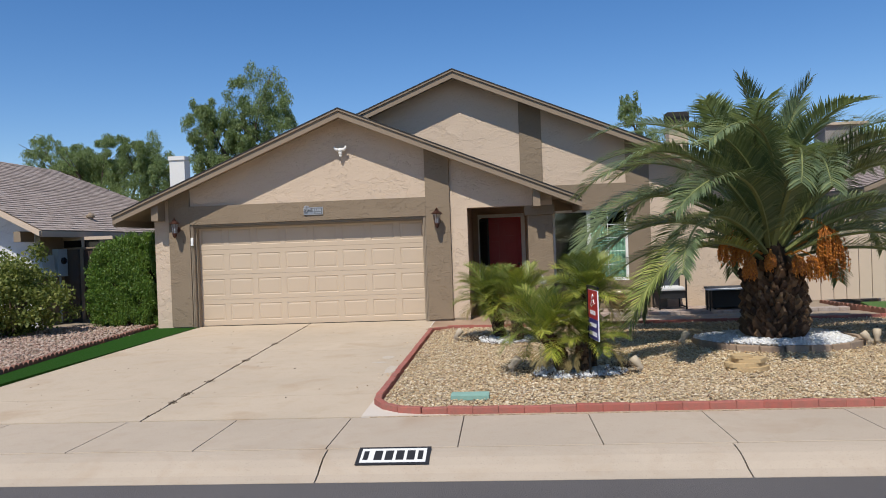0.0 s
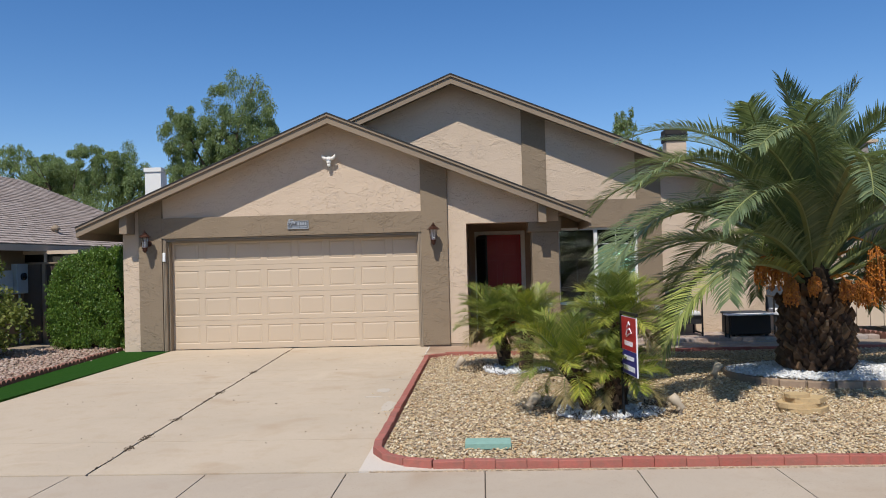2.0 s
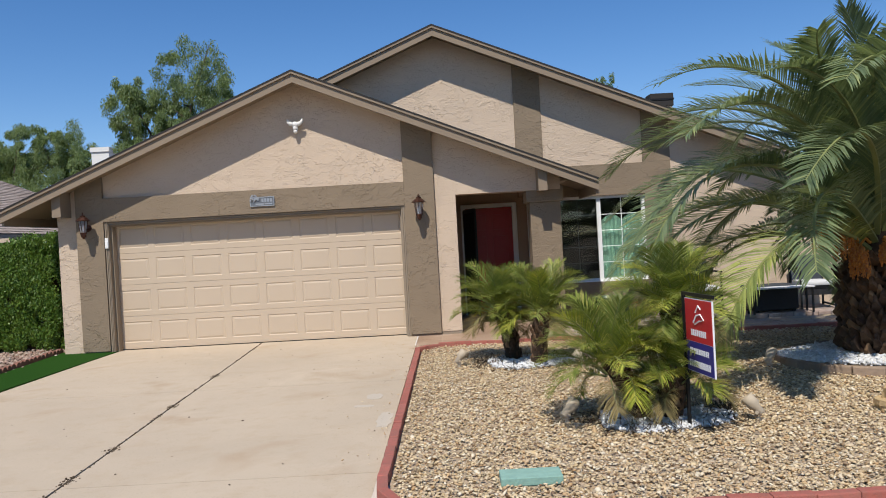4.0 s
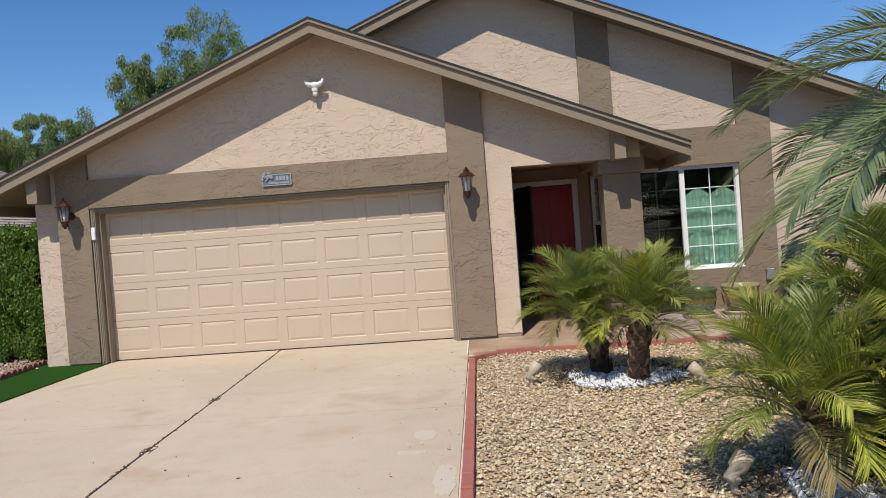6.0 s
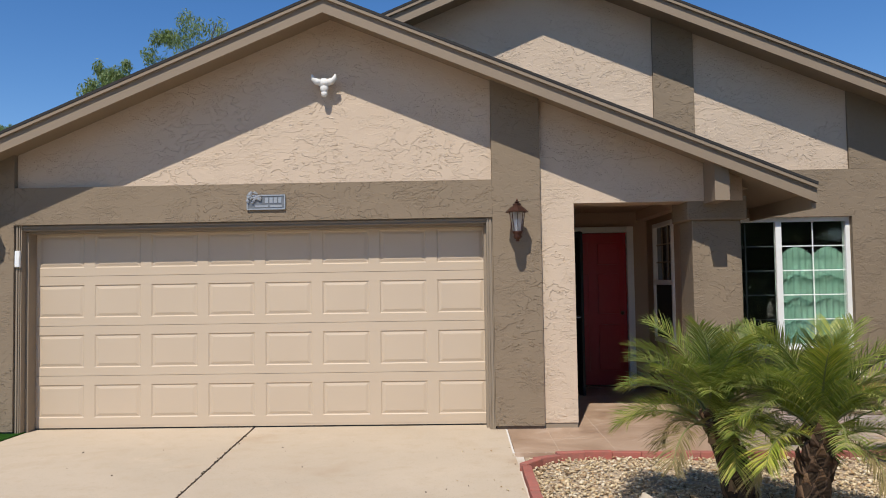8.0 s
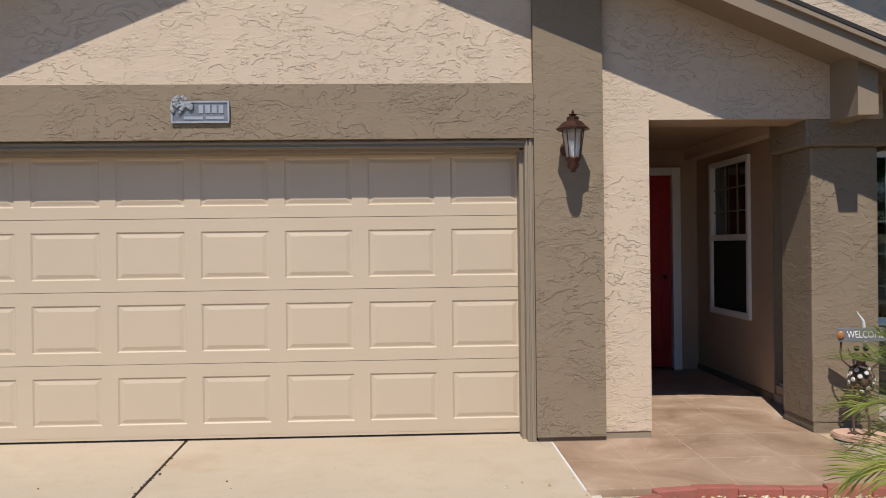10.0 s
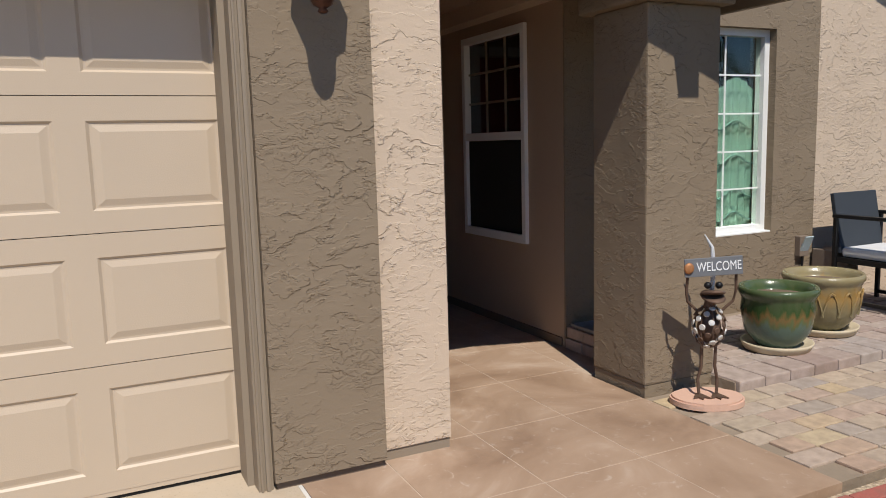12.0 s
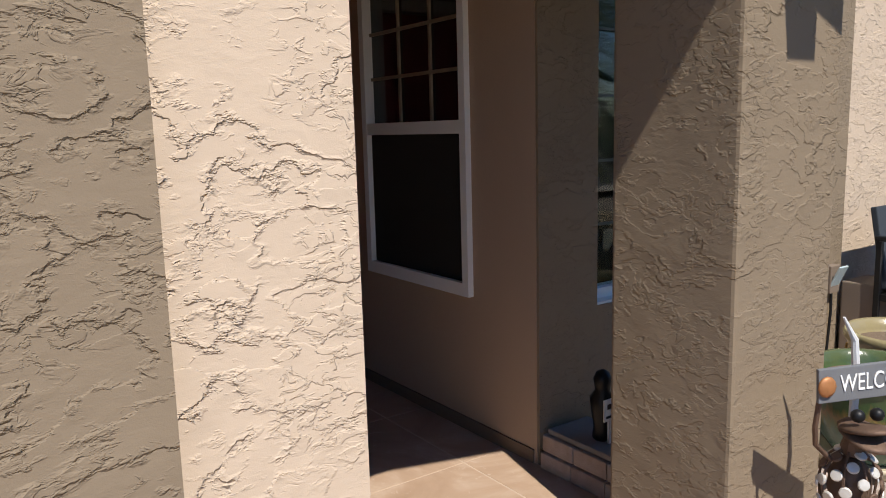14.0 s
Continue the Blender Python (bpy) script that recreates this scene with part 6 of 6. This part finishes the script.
scallop = thing("scalloped_edging", "brown scalloped brick edging beside the turf strip", "edging", kind="structure")
bm = bmesh.new()
prism(bm, [(-0.065, -0.08)] + [(0.065, -0.08)] + [(0.065 * math.cos(math.pi * k / 8), 0.045 + 0.05 * math.sin(math.pi * k / 8)) for k in range(9)], -0.03, 0.03)
first = part("brick", bm, M["brown_brick"], scallop)
for i, (x, y, a) in enumerate(along([(-5.62, 8.0), (-5.72, 10.0), (-5.95, 12.1), (-6.24, 15.75)], 0.133)):
    b = first if i == 0 else link_mesh("brick", first.data, M["brown_brick"], scallop)
    b.matrix_basis = pose(x, y, -0.01 + ernd.uniform(-0.006, 0.006), ernd.uniform(-3, 3), 0, a + ernd.uniform(-3, 3))
scallop2 = thing("far_scalloped_edging", "red scalloped brick edging beside the far lawn", "edging", kind="structure")
for i, (x, y, a) in enumerate(along([(7.7, 16.6), (8.0, 14.6), (12.0, 14.55)], 0.14)):
    b = link_mesh("brick", first.data, M["brown_brick"], scallop2)
    b.matrix_basis = pose(x, y, 0.0, ernd.uniform(-3, 3), 0, a + ernd.uniform(-3, 3))


PHI = (1 + 5 ** 0.5) / 2
ICO_V = np.array([(-1, PHI, 0), (1, PHI, 0), (-1, -PHI, 0), (1, -PHI, 0), (0, -1, PHI), (0, 1, PHI), (0, -1, -PHI), (0, 1, -PHI), (PHI, 0, -1), (PHI, 0, 1), (-PHI, 0, -1), (-PHI, 0, 1)], float) / math.hypot(1, PHI)
tri_bm = bmesh.new()
for v in ICO_V:
    tri_bm.verts.new(v)
hull = bmesh.ops.convex_hull(tri_bm, input=tri_bm.verts)
tri_bm.verts.index_update()
ICO_F = np.array([[v.index for v in f.verts] for f in tri_bm.faces])
tri_bm.free()


def stones(name, x, y, z, size, material, seed, flat=0.55):
    """Many small stones in one mesh: x, y, z and size are arrays."""
    r = np.random.RandomState(seed)
    n = len(x)
    v = ICO_V[None] * (1 + r.uniform(-0.38, 0.38, (n, 12, 1)))
    v = v * (size[:, None, None] * np.stack([r.uniform(0.75, 1.35, n), r.uniform(0.6, 1.0, n), r.uniform(0.75, 1.25, n) * flat], 1)[:, None, :])
    a, t, u = r.uniform(0, 6.283, n), r.normal(0, 0.35, n), r.normal(0, 0.35, n)
    ca, sa = np.cos(a)[:, None], np.sin(a)[:, None]
    v = np.stack([v[..., 0], v[..., 1], v[..., 2] + v[..., 0] * np.tan(t)[:, None] * 0.7 + v[..., 1] * np.tan(u)[:, None] * 0.7], 2)
    v = np.stack([v[..., 0] * ca - v[..., 1] * sa, v[..., 0] * sa + v[..., 1] * ca, v[..., 2]], 2)
    v = v + np.stack([x, y, z], 1)[:, None, :]
    f = (ICO_F[None] + 12 * np.arange(n)[:, None, None]).reshape(-1, 3)
    me = bpy.data.meshes.new(name)
    me.vertices.add(12 * n)
    me.vertices.foreach_set("co", v.ravel())
    me.loops.add(f.size)
    me.loops.foreach_set("vertex_index", f.ravel())
    me.polygons.add(len(f))
    me.polygons.foreach_set("loop_start", np.arange(0, f.size, 3))
    me.update(calc_edges=True)
    return link_mesh(name, me, material)


RINGS = ((1.18, 12.46, 0.54, 0.42), (1.92, 9.36, 0.54, 0.38), (4.95, 11.45, 1.02, 0.88))


def in_rings(x, y, grow=1.0):
    m = np.zeros(len(x), bool)
    for cx, cy, rx, ry in RINGS:
        m |= ((x - cx) / (rx * grow)) ** 2 + ((y - cy) / (ry * grow)) ** 2 < 1
    return m


r = np.random.RandomState(12)
n = 104000
gx = r.uniform(-0.18, 9.3, n)
gy = 7.44 + 6.85 * r.rand(n) ** 1.15
keep = ~in_rings(gx, gy, 0.92) & ~((gx < 0.45) & (gy < 8.1) & (((0.40 - gx) / 0.56) ** 2 + ((8.06 - gy) / 0.60) ** 2 > 1))
keep &= ~((gx > 0.50) & (gx < 0.92) & (gy > 7.92) & (gy < 8.14))
keep &= (gx < 5.6) | (r.rand(n) < 0.55)
gx, gy = gx[keep], gy[keep]
size = r.uniform(0.0085, 0.0178, len(gx)) * (1 + 0.35 * (r.rand(len(gx)) < 0.12))
tagged(stones("yard_gravel", gx, gy, -0.040 + r.uniform(0.0, 0.030, len(gx)), size, M["gravel"], 13, 0.42), "mixed tan and cream gravel covering the front yard", "gravel", kind="stuff")
n = 13000
gx = r.uniform(-11.5, -5.75, n)
gy = 8.0 + 8.6 * r.rand(n)
keep = gx < -5.72 - 0.075 * (gy - 10.0)
keep &= (gx > -9.0) | (r.rand(n) < 0.5)
gx, gy = gx[keep], gy[keep]
tagged(stones("side_gravel", gx, gy, -0.03 + r.uniform(0, 0.025, len(gx)), r.uniform(0.018, 0.040, len(gx)), M["pink_gravel"], 14), "rose and grey gravel beside the turf strip", "gravel", kind="stuff")
wx, wy = [], []
for cx, cy, rx, ry in RINGS:
    m = int(9000 * rx * ry * 0.9)
    a, q = r.uniform(0, 6.283, m), np.sqrt(r.rand(m))
    q = q * (1 + 0.10 * np.sin(3 * a + cx))
    wx.append(cx + rx * q * np.cos(a))
    wy.append(cy + ry * q * np.sin(a))
wx, wy = np.concatenate(wx), np.concatenate(wy)
big = (wx > 3.5)
tagged(stones("white_rock_mulch", wx, wy, np.where(big, 0.045, -0.02) + r.uniform(0, 0.03, len(wx)), r.uniform(0.014, 0.030, len(wx)), M["white_rock"], 15), "white marble rock mulch ringed around the palm trunks", "gravel", kind="stuff")
mound = part("palm_bed", slab(bmesh.new(), [(4.95 + 1.08 * math.cos(6.283 * k / 40), 11.45 + 0.94 * math.sin(6.283 * k / 40)) for k in range(40)], -0.12, 0.035), M["soil"])
tagged(mound, "low raised soil bed around the date palm", "planting bed", kind="structure")
ring = thing("palm_bed_edging", "low tan concrete edging blocks around the palm bed", "edging", kind="structure")
first = part("block", boxed(-0.14, 0.14, -0.045, 0.045, -0.08, 0.060, bevel=0.012), M["ring_stone"], ring)
for k in range(23):
    a = 2 * math.pi * k / 23
    b = first if k == 0 else link_mesh("block", first.data, M["ring_stone"], ring)
    b.matrix_basis = pose(4.95 + 1.10 * math.cos(a), 11.45 + 0.96 * math.sin(a), ernd.uniform(-0.01, 0.006), 0, 0, math.degrees(math.atan2(0.96 * math.cos(a), -1.10 * math.sin(a))))

lr = random.Random(21)
cs, sz = [], []
for cx, cy in ((1.16, 12.45), (1.92, 9.42)):
    for k in range(90):
        a, q = lr.uniform(0, 6.283), lr.uniform(0.40, 0.92)
        cs.append((cx + q * math.cos(a) * 0.85, cy + q * math.sin(a) * 0.62, -0.005))
        sz.append((0.07, 0.06, 0.006))
litter = leaves("leaf_litter", cs, sz, 2600, 0.075, None, M["debris"], 22, 0.06, 0.05)
tagged(litter, "dry brown leaflet litter around the small palms", "litter", kind="stuff")

# pavers: a lower field, a rose border along the step, an upper field
patio = thing("patio_pavers", "mixed tan and rose concrete pavers with a low step", "paving", kind="structure")
part("bed", boxed(1.63, 9.0, 14.42, 15.36, -0.2, -0.012), M["soil"], patio)
part("bed", boxed(1.622, 2.20, 15.361, 15.60, -0.2, -0.012), M["soil"], patio)
part("upper_bed", boxed(2.12, 7.6, 15.42, D2, -0.2, 0.043), M["soil"], patio)
low = {}
for key, (w, d) in {"a": (0.225, 0.139), "b": (0.15, 0.139), "c": (0.20, 0.13)}.items():
    low[key] = boxed(-w / 2 + 0.003, w / 2 - 0.003, -d / 2 + 0.003, d / 2 - 0.003, -0.06, 0.0, bevel=0.007)
    me = bpy.data.meshes.new("paver")
    low[key].to_mesh(me)
    low[key].free()
    low[key] = me
prnd = random.Random(17)
count = 0
for row in range(8):
    y = 14.42 + 0.07 + 0.139 * row
    x = 1.63 + (0.0 if row % 2 else -0.08)
    while x < (6.4 if row < 7 else 2.0) and count < 262:
        key = "a" if prnd.random() < 0.65 else "b"
        w = 0.225 if key == "a" else 0.15
        if x > 1.56:
            p = link_mesh("paver", low[key], M["paver"], patio)
            p.matrix_basis = pose(x + w / 2, y, prnd.uniform(-0.003, 0.002), prnd.uniform(-0.6, 0.6), prnd.uniform(-0.6, 0.6), prnd.uniform(-0.7, 0.7))
            count += 1
        x += w
edge = boxed(-0.097, 0.097, -0.11, 0.11, -0.09, PATIO, bevel=0.010)
me = bpy.data.meshes.new("edge_paver")
edge.to_mesh(me)
edge.free()
for k in range(28):
    p = link_mesh("edge_paver", me, M["rose_paver"], patio)
    p.matrix_basis = pose(2.225 + 0.20 * k, 15.50, prnd.uniform(-0.003, 0.003), 0, 0, prnd.uniform(-1, 1))
count = 0
for row in range(7):
    y = 15.613 + 0.065 + 0.135 * row
    x = 2.13 + 0.09 * (row % 2)
    while x < 6.6 and count < 160:
        p = link_mesh("paver", low["c"], M["rose_paver"] if prnd.random() < 0.6 else M["paver"], patio)
        p.matrix_basis = pose(x + 0.1, y, PATIO - 0.002 + prnd.uniform(-0.003, 0.002), 0, 0, prnd.uniform(-0.6, 0.6))
        count += 1
        x += 0.20

# a few stones and leaves kicked on to the driveway
n = 70
gx, gy = DRIVE_R - 0.02 - 0.5 * r.rand(n) ** 2.5, 8.2 + 6.5 * r.rand(n)
tagged(stones("spilled_gravel", gx, gy, np.full(n, 0.004), r.uniform(0.004, 0.010, n), M["gravel"], 16), "a few loose stones spilled on the driveway edge", "gravel", kind="stuff")

# dirt and dry weeds caught in the centre joint, and crumbs about the slabs
cy = np.concatenate([7.4 + 7.9 * r.rand(260)] + [c + r.normal(0, 0.05, 55) for c in (8.15, 8.55, 9.35, 10.9, 12.6)] + [7.6 + 7.4 * r.rand(60)])
cx = -2.43 - 0.054 * (cy - 7.3) + r.normal(0, 0.010, len(cy))
cx[260:535] += r.normal(0, 0.022, 275)
cx[-60:] = -4.9 + 4.5 * r.rand(60)
cz = -0.035 * np.maximum(0.0, (15.0 - cy) / 7.7) ** 1.5
tagged(stones("joint_debris", cx, cy, cz + 0.001, r.uniform(0.003, 0.011, len(cx)), M["debris"], 18), "dry dirt and weed crumbs along the driveway joint", "debris", kind="stuff")
